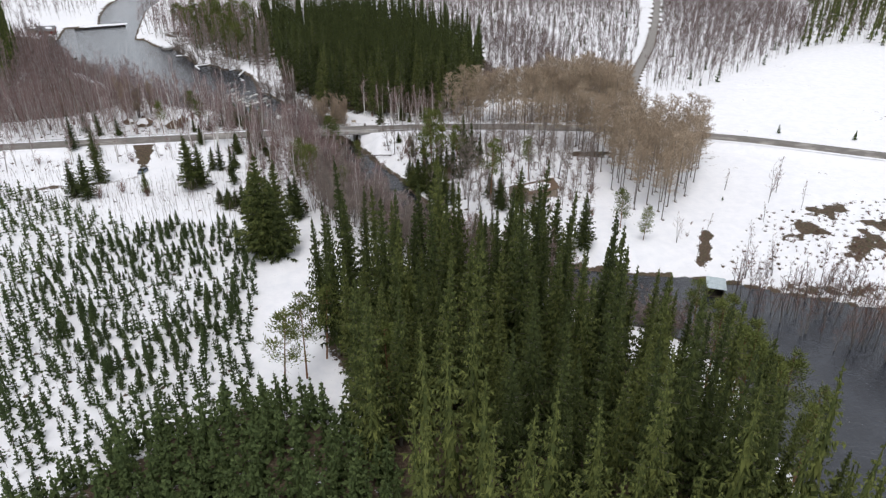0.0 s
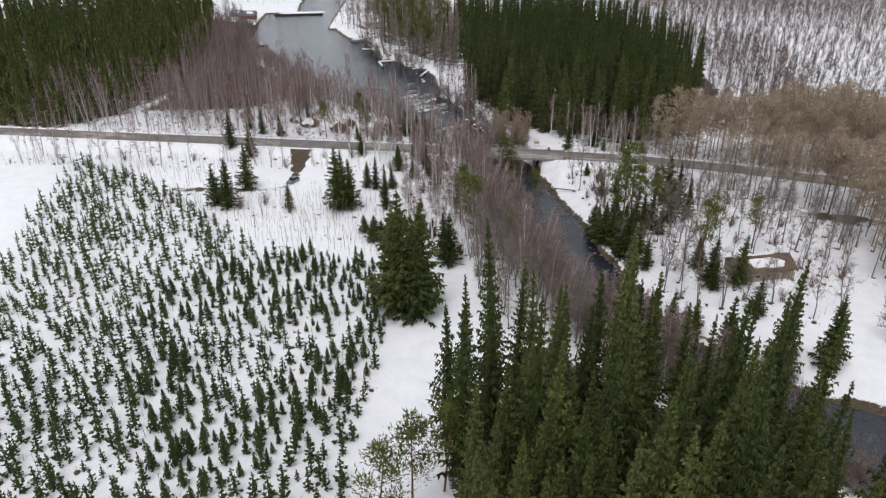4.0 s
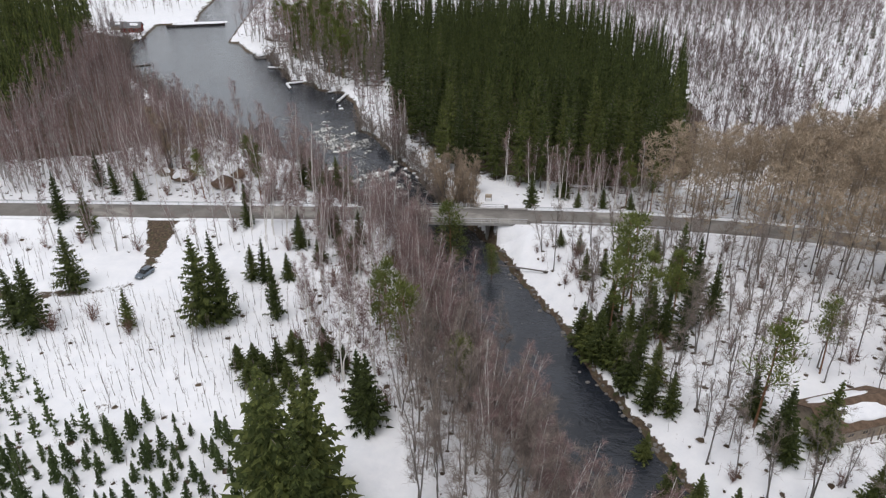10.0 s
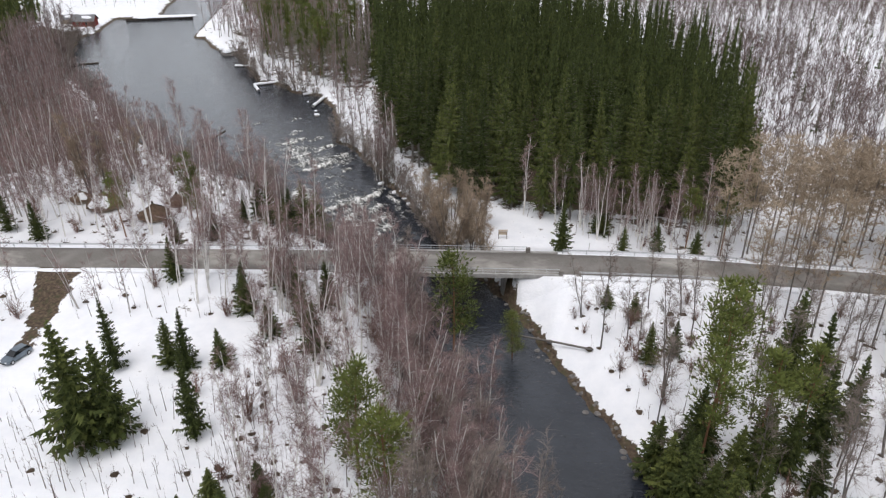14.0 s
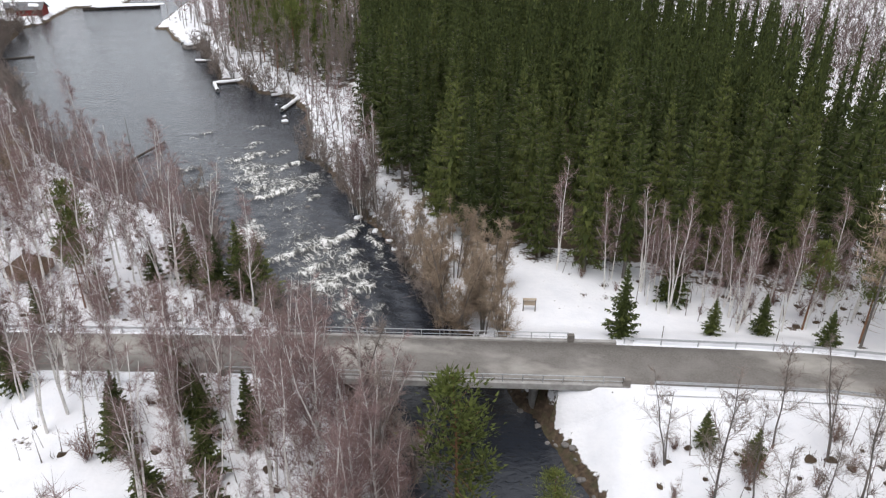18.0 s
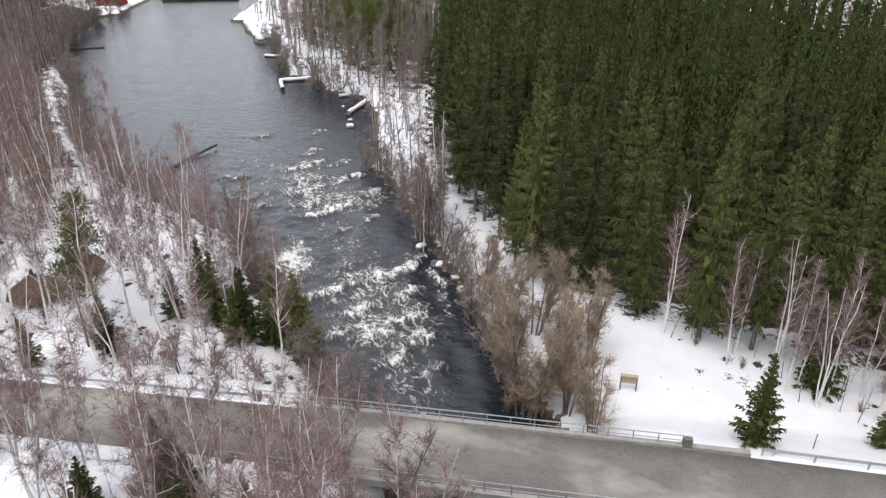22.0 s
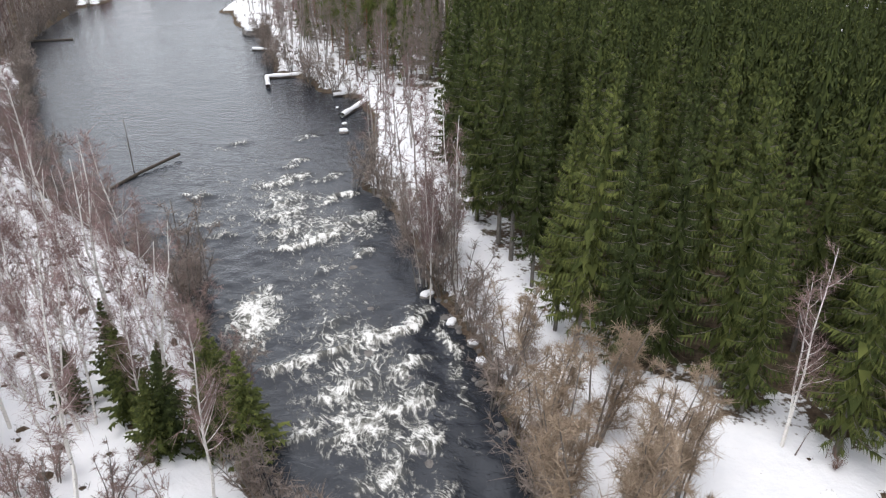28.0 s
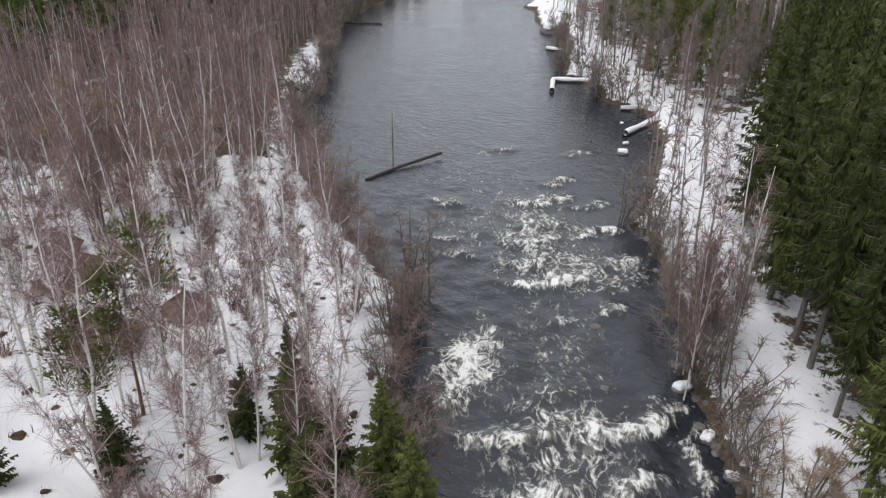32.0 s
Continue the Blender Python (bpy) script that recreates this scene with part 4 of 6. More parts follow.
RED_ALDER = Kind("alder_shrub", "red-brown bare shrub with dense twigs over the water", "shrub", "red-brown shrubs",
                 [bare_tree(rs(155 + i), 7, 40, 0.1, 0.28, 9, 0.028, 0.25, 0.8, 6, 3, 0.3, 0.1, 1.5) for i in range(3)], ("trunk", "crown"), ([BARK, REDTWIG], REDTWIG))
LARCH_K = Kind("larch_tree", "bare tan larch with straight dark trunk", "tree", "larches",
               [larch(rs(160 + i), 19) for i in range(4)], ("trunk", "crown"), (BARK, LARCH))
PINE_K = Kind("pine_tree", "Scots pine with ruddy trunk and open green crown", "tree", "pines",
              [pine(rs(180 + i), 17, 0.45) for i in range(4)], ("trunk", "crown"), ([PINEBARK, PINEBARK], PINE))
YOUNG_PINE = Kind("pine_tree", "narrow yellow-green pine, dense almost to the ground", "tree", "pines",
                  [pine(rs(190 + i), 17, 0.2, 44) for i in range(2)], ("trunk", "crown"), ([PINEBARK, PINEBARK], PINE))
BUSH_K = Kind("bush", "bare reddish-brown bush in snow", "bush", "bushes",
              [bush(rs(200 + i), 2.6, 18, 16, 0.02) for i in range(3)], ("stem", "crown"), (RUST, RUST))

# ---- bridge ----
CONCRETE = plain_material("concrete", (0.26, 0.25, 0.235), (0.42, 0.41, 0.39), 1.2, 0.85)
DARK_CONCRETE = plain_material("stained_concrete", (0.14, 0.125, 0.11), (0.27, 0.25, 0.225), 0.9, 0.9)
STEEL = plain_material("galvanised_steel", (0.42, 0.43, 0.44), (0.58, 0.59, 0.6), 3, 0.45, 0.7, 0.05)
SNOW = plain_material("snow_cap", (0.78, 0.795, 0.825), (0.88, 0.885, 0.9), 0.8, 0.6, 0, 0.3)
WOOD = plain_material("weathered_wood", (0.12, 0.1, 0.08), (0.24, 0.21, 0.175), 2.5, 0.85)
DARK_WOOD = plain_material("wet_dark_wood", (0.035, 0.028, 0.022), (0.08, 0.065, 0.05), 2.5, 0.7)
STONE = plain_material("grey_stone", (0.09, 0.085, 0.08), (0.24, 0.225, 0.21), 1.5, 0.85, 0, 0.5)
BA, BB = np.array([-62.0, 250.0]), np.array([-25.5, 255.4])
BU = (BB - BA) / np.linalg.norm(BB - BA)
BW = np.array([-BU[1], BU[0]])
BTURN = pose(0, 0, 0, 0, 0, math.degrees(math.atan2(BU[1], BU[0])))


def on_bridge(s, w, z):
    p = BA + BU * s + BW * w
    return (p[0], p[1], z)


LENGTH = float(np.linalg.norm(BB - BA))
bridge = new("bridge")
bridge.location = on_bridge(LENGTH / 2, 0, ROAD_Z)
HOME = Matrix.Translation(-Vector(bridge.location))


def bridge_part(name, geo, mat, label="", parent=None):
    ob = part(name, geo, mat, parent or bridge, label)
    if parent is None:
        ob.matrix_parent_inverse = HOME
    return ob


g = Geo()
g.box(on_bridge(LENGTH / 2, 0, ROAD_Z - 0.46), (LENGTH + 1.5, 7.4, 0.7), 0, BTURN, 0.05)
bridge_part("deck_slab", g, DARK_CONCRETE)
for w in (-3.85, 3.85):
    g = Geo()
    g.box(on_bridge(LENGTH / 2, w, ROAD_Z - 0.28), (LENGTH + 1.5, 0.5, 0.75), 0, BTURN, 0.04)
    bridge_part("edge_beam", g, CONCRETE)
for s in (28.5, 13.0):
    g = Geo()
    v = []
    for z, half, thick in ((ROAD_Z - 0.8, 3.1, 0.55), (ROAD_Z - 1.6, 2.7, 0.55), (1.2, 1.3, 0.55), (-4.0, 1.0, 0.6)):
        for i in range(12):
            a = 2 * math.pi * i / 12
            v.append(on_bridge(s + thick * math.cos(a), half * math.sin(a), z))
    g.add(v, [[r * 12 + i, r * 12 + 12 + i, r * 12 + 12 + (i + 1) % 12, r * 12 + (i + 1) % 12] for r in range(3) for i in range(12)])
    bridge_part("pier", g, CONCRETE)
for s, sign in ((1.2, 1), (LENGTH - 0.8, -1)):
    g = Geo()
    g.box(on_bridge(s, 0, ROAD_Z - 2.6), (1.2, 7.6, 3.6), 0, BTURN, 0.05)
    for w in (-4.2, 4.2):
        g.box(on_bridge(s - sign * 1.8, w, ROAD_Z - 1.9), (4.0, 0.5, 3.0), 0, BTURN, 0.04)
    bridge_part("abutment", g, DARK_CONCRETE)


def railing(w, s0, s1):
    rail = part("railing", tubes([[on_bridge(s0, w, ROAD_Z + 1.0), on_bridge(s1, w, ROAD_Z + 1.0)]], 0.055), STEEL, bridge, "galvanised steel handrail")
    rail.matrix_parent_inverse = HOME
    for h in (0.5,):
        bridge_part("lower_rail", tubes([[on_bridge(s0, w, ROAD_Z + h), on_bridge(s1, w, ROAD_Z + h)]], 0.04), STEEL)
    n = int((s1 - s0) / 2)
    for i in range(n + 1):
        s = s0 + (s1 - s0) * i / n
        g = Geo()
        g.box(on_bridge(s, w, ROAD_Z + 0.48), (0.08, 0.1, 1.06), 0, BTURN)
        bridge_part("rail_post", g, STEEL)
    for s in (s0 - 0.3, s1 + 0.3):
        g = Geo()
        g.box(on_bridge(s, w, ROAD_Z + 0.35), (0.75, 0.5, 0.95), 0, BTURN, 0.04)
        bridge_part("end_block", g, DARK_CONCRETE)


def tubes(lines, radius, sides=6):
    g = Geo()
    for line in lines:
        g.tube(line, [radius] * len(line), sides)
    return g


railing(3.85, -4.6, LENGTH - 4.6)
railing(-3.85, -4.0, LENGTH + 0.2)
tagged(bridge, "grey concrete road bridge on tapered piers with steel railings", "bridge")


# ---- road edges ----
def offset_line(line, o, z):
    p = np.array(line, float)
    d = np.gradient(p, axis=0)
    d /= np.linalg.norm(d, axis=1)[:, None]
    return [(c[0] - s[1] * o, c[1] + s[0] * o, z) for c, s in zip(p, d)]


def guard_rail(line, o, label):
    pts = offset_line(dense(line, 4.0), o, ROAD_Z + 0.55)
    root = new("guard_rail")
    root.location = (pts[0][0], pts[0][1], ROAD_Z)
    home = Matrix.Translation(-Vector(root.location))
    g = Geo()
    for dz in (-0.1, 0.0, 0.1):
        g.tube([(x, y, z + dz) for x, y, z in pts], [0.055 if dz else 0.03] * len(pts), 5)
    part("beam", g, STEEL, root).matrix_parent_inverse = home
    post = Geo()
    post.box((0, 0, -0.35), (0.12, 0.12, 1.0))
    me = post.mesh("post", [STEEL])
    for x, y, z in pts:
        ob = part("post", me, STEEL, root)
        ob.matrix_parent_inverse = home
        ob.location = (x, y, z)
    tagged(root, label, "guard rail")


guard_rail([(-24, 255.6), (-12, 257), (-4, 257.8), (25, 258.2), (48, 256.4)], 3.75, "low grey steel guard rail at the snowy road edge")
guard_rail([(-22, 255.8), (-12, 257), (-4, 257.8), (6, 258)], -3.75, "low grey steel guard rail beside the bridge")
guard_rail([(-150, 235.3), (-110, 242), (-67, 249.1)], 3.75, "low grey steel guard rail crusted with snow")


def snow_ridge(line, o, seed, label, high=0.32):
    """A ploughed snow bank, uneven in height and width."""
    pts = dense(line, 1.2)
    c = np.array(offset_line(pts, o, 0))
    p = np.array(pts, float)
    d = np.gradient(p, axis=0)
    d /= np.linalg.norm(d, axis=1)[:, None]
    side = np.stack([-d[:, 1], d[:, 0]], 1)
    s = np.arange(len(p)) * 1.2
    h = high * np.clip(0.75 + 0.6 * waves_of(s, s * 0, seed, 9), 0.05, 2)
    w = 0.55 + 0.18 * waves_of(s, s * 0, seed + 1, 6)
    v = []
    for i in range(len(p)):
        for k, (u, t) in enumerate(((-1, -0.3), (-0.6, 0.55), (-0.1, 1.0), (0.5, 0.6), (1.1, -0.4))):
            q = c[i, :2] + side[i] * u * w[i]
            v.append((q[0], q[1], ROAD_Z - 0.1 + t * h[i]))
    f = [[i * 5 + j, (i + 1) * 5 + j, (i + 1) * 5 + j + 1, i * 5 + j + 1] for i in range(len(p) - 1) for j in range(4)]
    g = Geo()
    g.add(v, [r[::-1] for r in f])
    tagged(part("snow_bank", g, SNOW, smooth=True), label, "snow bank", kind="structure")


snow_ridge(ROAD_WEST[3:-1], 4.35, 61, "ploughed snow bank along the road")
snow_ridge(ROAD_WEST[3:-1], -4.2, 63, "ploughed snow bank along the road", 0.22)
snow_ridge([(-23, 255.6)] + ROAD_EAST[1:9], 4.4, 65, "ploughed snow bank along the road", 0.4)
snow_ridge([(-23, 255.6)] + ROAD_EAST[1:9], -4.3, 67, "ploughed snow bank along the road", 0.25)


# ---- car ----
def car(m):
    paint = Mat("grey_blue_paint", 0.28, 0.55, 0.5)
    paint.base(paint.ramp(paint.noise(1.5, 4), [(0.3, (0.13, 0.16, 0.19)), (0.7, (0.2, 0.235, 0.27))]))
    glass = Mat("dark_car_glass", 0.06, 0.0, 0.6).base((0.012, 0.014, 0.016)).m
    rubber = Mat("tyre_rubber", 0.9).base((0.025, 0.025, 0.026)).m
    rim_mat = Mat("alloy", 0.35, 0.8).base((0.45, 0.46, 0.47)).m
    lamp = Mat("lamp_glass", 0.1).base((0.7, 0.72, 0.74)).m
    red = Mat("tail_lamp", 0.2).base((0.35, 0.02, 0.02)).m
    dark = Mat("black_plastic", 0.6).base((0.03, 0.03, 0.032)).m
    root = new("car")
    g = Geo()
    # half outline stations along the length: x, half width, sill, shoulder height
    st = [(-2.15, 0.62, 0.42, 0.72), (-2.05, 0.78, 0.3, 0.88), (-1.5, 0.88, 0.24, 0.97), (-0.6, 0.9, 0.22, 0.98), (0.5, 0.9, 0.22, 0.94), (1.2, 0.88, 0.24, 0.88), (1.85, 0.8, 0.3, 0.76), (2.15, 0.6, 0.4, 0.6)]
    v = []
    for x, w, lo, hi in st:
        v += [(x, -w * 0.9, lo), (x, -w, lo + 0.2), (x, -w * 0.98, hi - 0.12), (x, -w * 0.86, hi), (x, w * 0.86, hi), (x, w * 0.98, hi - 0.12), (x, w, lo + 0.2), (x, w * 0.9, lo)]
    f = [[i * 8 + j, i * 8 + (j + 1) % 8, (i + 1) * 8 + (j + 1) % 8, (i + 1) * 8 + j] for i in range(len(st) - 1) for j in range(8)]
    g.add(v, f)
    g.add(v[:8], [[7, 6, 5, 4], [7, 4, 3, 0], [3, 2, 1, 0]])
    g.add(v[-8:], [[4, 5, 6, 7], [0, 3, 4, 7], [0, 1, 2, 3]])
    body = part("body", g, paint.m, root, smooth=False)
    roof = Geo()
    rs_ = [(-1.95, 0.7, 0.96), (-1.6, 0.62, 1.38), (-0.7, 0.64, 1.47), (0.2, 0.62, 1.42), (0.95, 0.72, 0.95)]
    v = []
    for x, w, z in rs_:
        v += [(x, -w, z), (x, w, z)]
    roof.add(v, [[2, 3, 5, 4], [4, 5, 7, 6]])
    part("roof", roof, paint.m, root)
    for nm, quad in (("rear_window", [0, 1, 3, 2]), ("windscreen", [6, 7, 9, 8])):
        gg = Geo()
        gg.add([v[i] for i in quad], [[0, 1, 2, 3]])
        part(nm, gg, glass, root)
    for sd in (0, 1):
        y0 = -0.78 if sd == 0 else 0.78
        for a, b in ((0, 1), (1, 2), (2, 3), (3, 4)):
            gg = Geo()
            xa, xb = rs_[a][0], rs_[b][0]
            gg.add([(xa, y0, 0.93), (xb, y0, 0.93), v[2 * b + sd], v[2 * a + sd]], [[0, 1, 2, 3]])
            part("side_window", gg, glass, root)
    for x in (-1.32, 1.3):
        for y in (-0.82, 0.82):
            t = Geo()
            ring = [(0.33 * math.cos(a), 0.33 * math.sin(a)) for a in np.linspace(0, 2 * math.pi, 16, endpoint=False)]
            for s in (-0.1, 0.1):
                t.add([(x + c, y + s, 0.33 + d) for c, d in ring], [list(range(16))])
            t.add([(x + c, y + s, 0.33 + d) for s in (-0.1, 0.1) for c, d in ring], [[i, (i + 1) % 16, 16 + (i + 1) % 16, 16 + i] for i in range(16)])
            wheel = part("wheel", t, rubber, root)
            r = Geo()
            yy = y + (0.105 if y > 0 else -0.105)
            r.add([(x + c * 0.62, yy, 0.33 + d * 0.62) for c, d in ring], [list(range(16))])
            part("rim", r, rim_mat, wheel)
    for y in (-0.52, 0.52):
        for x, mt, nm in ((2.08, lamp, "headlight"), (-2.1, red, "tail_light")):
            gg = Geo()
            gg.box((x, y, 0.66), (0.12, 0.3, 0.14), 0, None, 0.03)
            part(nm, gg, mt, root)
        gg = Geo()
        gg.box((0.75, y * 1.85, 1.0), (0.14, 0.2, 0.13), 0, None, 0.03)
        part("mirror", gg, dark, root)
    for x in (2.16, -2.16):
        gg = Geo()
        gg.box((x, 0, 0.42), (0.1, 1.2, 0.16), 0, None, 0.03)
        part("bumper", gg, dark, root)
    tagged(root, "grey-blue hatchback car parked on packed snow by the ramp", "car")
    root.matrix_basis = m


car(pose(-99.2, 219.2, ground_at(-99.2, 219.2) - 0.02, 0, 0, 258))

# ---- buildings and things by the water ----
BROWN_ROOF = plain_material("mossy_shingles", (0.085, 0.058, 0.04), (0.19, 0.13, 0.09), 1.6, 0.95, 0, 0.6)
LOG_WALL = plain_material("grey_brown_logs", (0.24, 0.195, 0.15), (0.38, 0.32, 0.255), 1.4, 0.9, 0, 0.3)
PALE_BOARD = plain_material("pale_boards", (0.36, 0.29, 0.21), (0.5, 0.42, 0.32), 2.0, 0.85)
RED_PAINT = plain_material("red_ochre_boards", (0.19, 0.03, 0.025), (0.28, 0.055, 0.045), 2.0, 0.85)
PALE_METAL = plain_material("pale_blue_sheet_metal", (0.42, 0.5, 0.52), (0.55, 0.62, 0.63), 1.0, 0.45, 0.3, 0.05)
DARK_GLASS = Mat("window_glass", 0.08, 0.0, 0.5).base((0.02, 0.022, 0.024)).m
GREY_ROOF = plain_material("grey_felt_roof", (0.12, 0.12, 0.125), (0.22, 0.22, 0.225), 1.2, 0.9)


def snow_sheet(w, d, seed, thick=0.22, n=14, hole=0.0):
    """An uneven slab of snow w by d, with a wavering edge, lying on z = 0."""
    rng = np.random.RandomState(seed)
    ring = 28
    pts, f = [(0, 0, thick * 1.1)], []
    ph = rng.uniform(0, 6.28, 4)
    for k, (r, h) in enumerate(((0.45, 1.1), (0.8, 1.0), (0.95, 0.7), (1.0, 0.0))):
        for i in range(ring):
            a = 2 * math.pi * i / ring
            sq = 1 / max(abs(math.cos(a)), abs(math.sin(a))) ** 0.72
            wob = 1 + 0.1 * math.sin(2 * a + ph[0]) + 0.07 * math.sin(5 * a + ph[1]) + 0.04 * math.sin(9 * a + ph[2])
            pts.append((w / 2 * r * sq * 0.86 * wob * math.cos(a), d / 2 * r * sq * 0.86 * wob * math.sin(a), thick * h * (1 + 0.15 * math.sin(3 * a + ph[3]))))
    f3 = [[0, 1 + i, 1 + (i + 1) % ring] for i in range(ring)]
    f4 = [[1 + k * ring + i, 1 + (k + 1) * ring + i, 1 + (k + 1) * ring + (i + 1) % ring, 1 + k * ring + (i + 1) % ring] for k in range(3) for i in range(ring)]
    g = Geo()
    g.add(pts, f3)
    g.v[-1] = np.array(pts)
    g.add(pts, f4)
    return g


def gabled(name, m, length, depth, wall_h, rise, over, wall, roof, label, category, windows=(), doors=(), snow=(), boards=True):
    root = new(name)
    L, D = length / 2, depth / 2
    # walls of logs laid one by one, gables, and courses of shingles
    n = int(wall_h / 0.24)
    long_log, short_log = Geo(), Geo()
    long_log.box((0, 0, 0), (length, 0.2, wall_h / n - 0.012), 0, None, 0.03)
    short_log.box((0, 0, 0), (0.2, depth, wall_h / n - 0.012), 0, None, 0.03)
    long_log, short_log = long_log.mesh("wall_log", [wall]), short_log.mesh("wall_log", [wall])
    for i in range(n):
        z = wall_h * (i + 0.5) / n
        for y in (-D, D):
            part("wall_log", long_log, wall, root).location = (0, y, z)
        for x in (-L, L):
            part("wall_log", short_log, wall, root).location = (x, 0, z)
    for x in (-L, L):
        g = Geo()
        v = [(x + o, y, z) for o in (-0.08, 0.08) for y, z in ((-D, wall_h), (D, wall_h), (0, wall_h + rise))]
        g.add(v, [[0, 2, 1], [3, 4, 5]])
        g.add(v, [[0, 1, 4, 3], [1, 2, 5, 4], [2, 0, 3, 5]])
        part("gable_wall", g, wall, root)
    tilt = math.degrees(math.atan2(rise, D))
    run = math.hypot(rise, D) + over
    rows = max(4, int(run / 0.5))
    course = Geo()
    course.box((0, 0, 0), (length + 2 * over, run / rows + 0.06, 0.12), 0, None, 0.02)
    course = course.mesh("roof_course", [roof])
    for s in (-1, 1):
        c = Vector((0, s * (D + over * math.cos(radians(tilt))) / 2, wall_h + rise - (run / 2) * math.sin(radians(tilt)) + 0.1))
        turn = pose(0, 0, 0, -s * tilt, 0, 0)
        for i in range(rows):
            o = turn @ Vector((0, s * (run * (i + 0.5) / rows - run / 2), 0.025 * (rows - i) / rows))
            part("roof_course", course, roof, root).matrix_basis = Matrix.Translation(c + o) @ turn
    for i, (sx, sd, w, d, off) in enumerate(snow):
        s = 1 if sd > 0 else -1
        g = snow_sheet(w, d, 300 + i)
        turn = pose(0, 0, 0, -s * tilt, 0, 0)
        y = s * (D + over) * off
        z = wall_h + rise - abs(y) * rise / D + 0.16
        ob = part("roof_snow", g, SNOW, root, "patch of melting snow", True)
        ob.matrix_basis = Matrix.Translation((sx, y, z)) @ turn
    for x, y, w, h, z in windows:
        fr = Geo()
        t = 0.08
        for dx, dz, sw, sh in ((0, h / 2, w + t, t), (0, -h / 2, w + t, t), (-w / 2, 0, t, h), (w / 2, 0, t, h), (0, 0, 0.04, h)):
            fr.box((x + dx, y, z + dz), (sw, 0.1, sh))
        frame_ob = part("window", fr, PALE_BOARD, root)
        gl = Geo()
        gl.box((x, y + (0.02 if y < 0 else -0.02), z), (w, 0.03, h))
        part("pane", gl, DARK_GLASS, frame_ob)
    for x, y, w, h in doors:
        g = Geo()
        for i in range(4):
            g.box((x - w / 2 + w * (i + 0.5) / 4, y, h / 2 + 0.05), (w / 4 - 0.015, 0.08, h), 0, None, 0.01)
        part("door", g, PALE_BOARD, root)
    tagged(root, label, category)
    root.matrix_basis = m
    return root


cz = ground_at(25.8, 196) - 0.35
cabin = gabled("cabin", pose(25.8, 196, cz, 0, 0, 26.7), 12.5, 6.6, 2.8, 1.7, 0.6, LOG_WALL, BROWN_ROOF, "brown log cabin with mossy roof under melting snow", "cabin",
               windows=((-4.6, -3.42, 1.1, 0.7, 1.5), (-2.2, -3.42, 1.1, 0.7, 1.5), (0.2, -3.42, 0.9, 0.7, 1.5)), doors=((3.0, -3.42, 0.9, 1.9), (5.3, -3.42, 0.9, 1.9)),
               snow=((0.4, -1, 9.0, 3.1, 0.46), (-0.6, 1, 10.0, 3.2, 0.5)))
g = Geo()
for i in range(5):
    g.box((0.9 + i * 1.25, -4.1, 1.1), (0.14, 0.14, 2.3))
for i in range(7):
    g.box((3.4, -3.55 - i * 0.16, 0.18), (5.6, 0.15, 0.06))
part("porch", g, WOOD, cabin)
gabled("house", pose(-239, 440, ground_at(-239, 440) - 0.2, 0, 0, 18), 9, 6.5, 2.6, 2.0, 0.6, RED_PAINT, GREY_ROOF, "red wooden house with grey roof on the far shore", "house",
       windows=((-2, -3.36, 1.0, 1.1, 1.5), (1.6, -3.36, 1.0, 1.1, 1.5)), doors=(), snow=((1.5, -1, 4.5, 2.2, 0.4), (-1.5, 1, 6, 2.5, 0.5)))
gabled("shed", pose(-249, 444, ground_at(-249, 444) - 0.2, 0, 0, 25), 7, 5, 2.2, 1.4, 0.5, LOG_WALL, GREY_ROOF, "grey wooden shed beside the red house", "shed", snow=((0, -1, 4, 1.8, 0.4),))


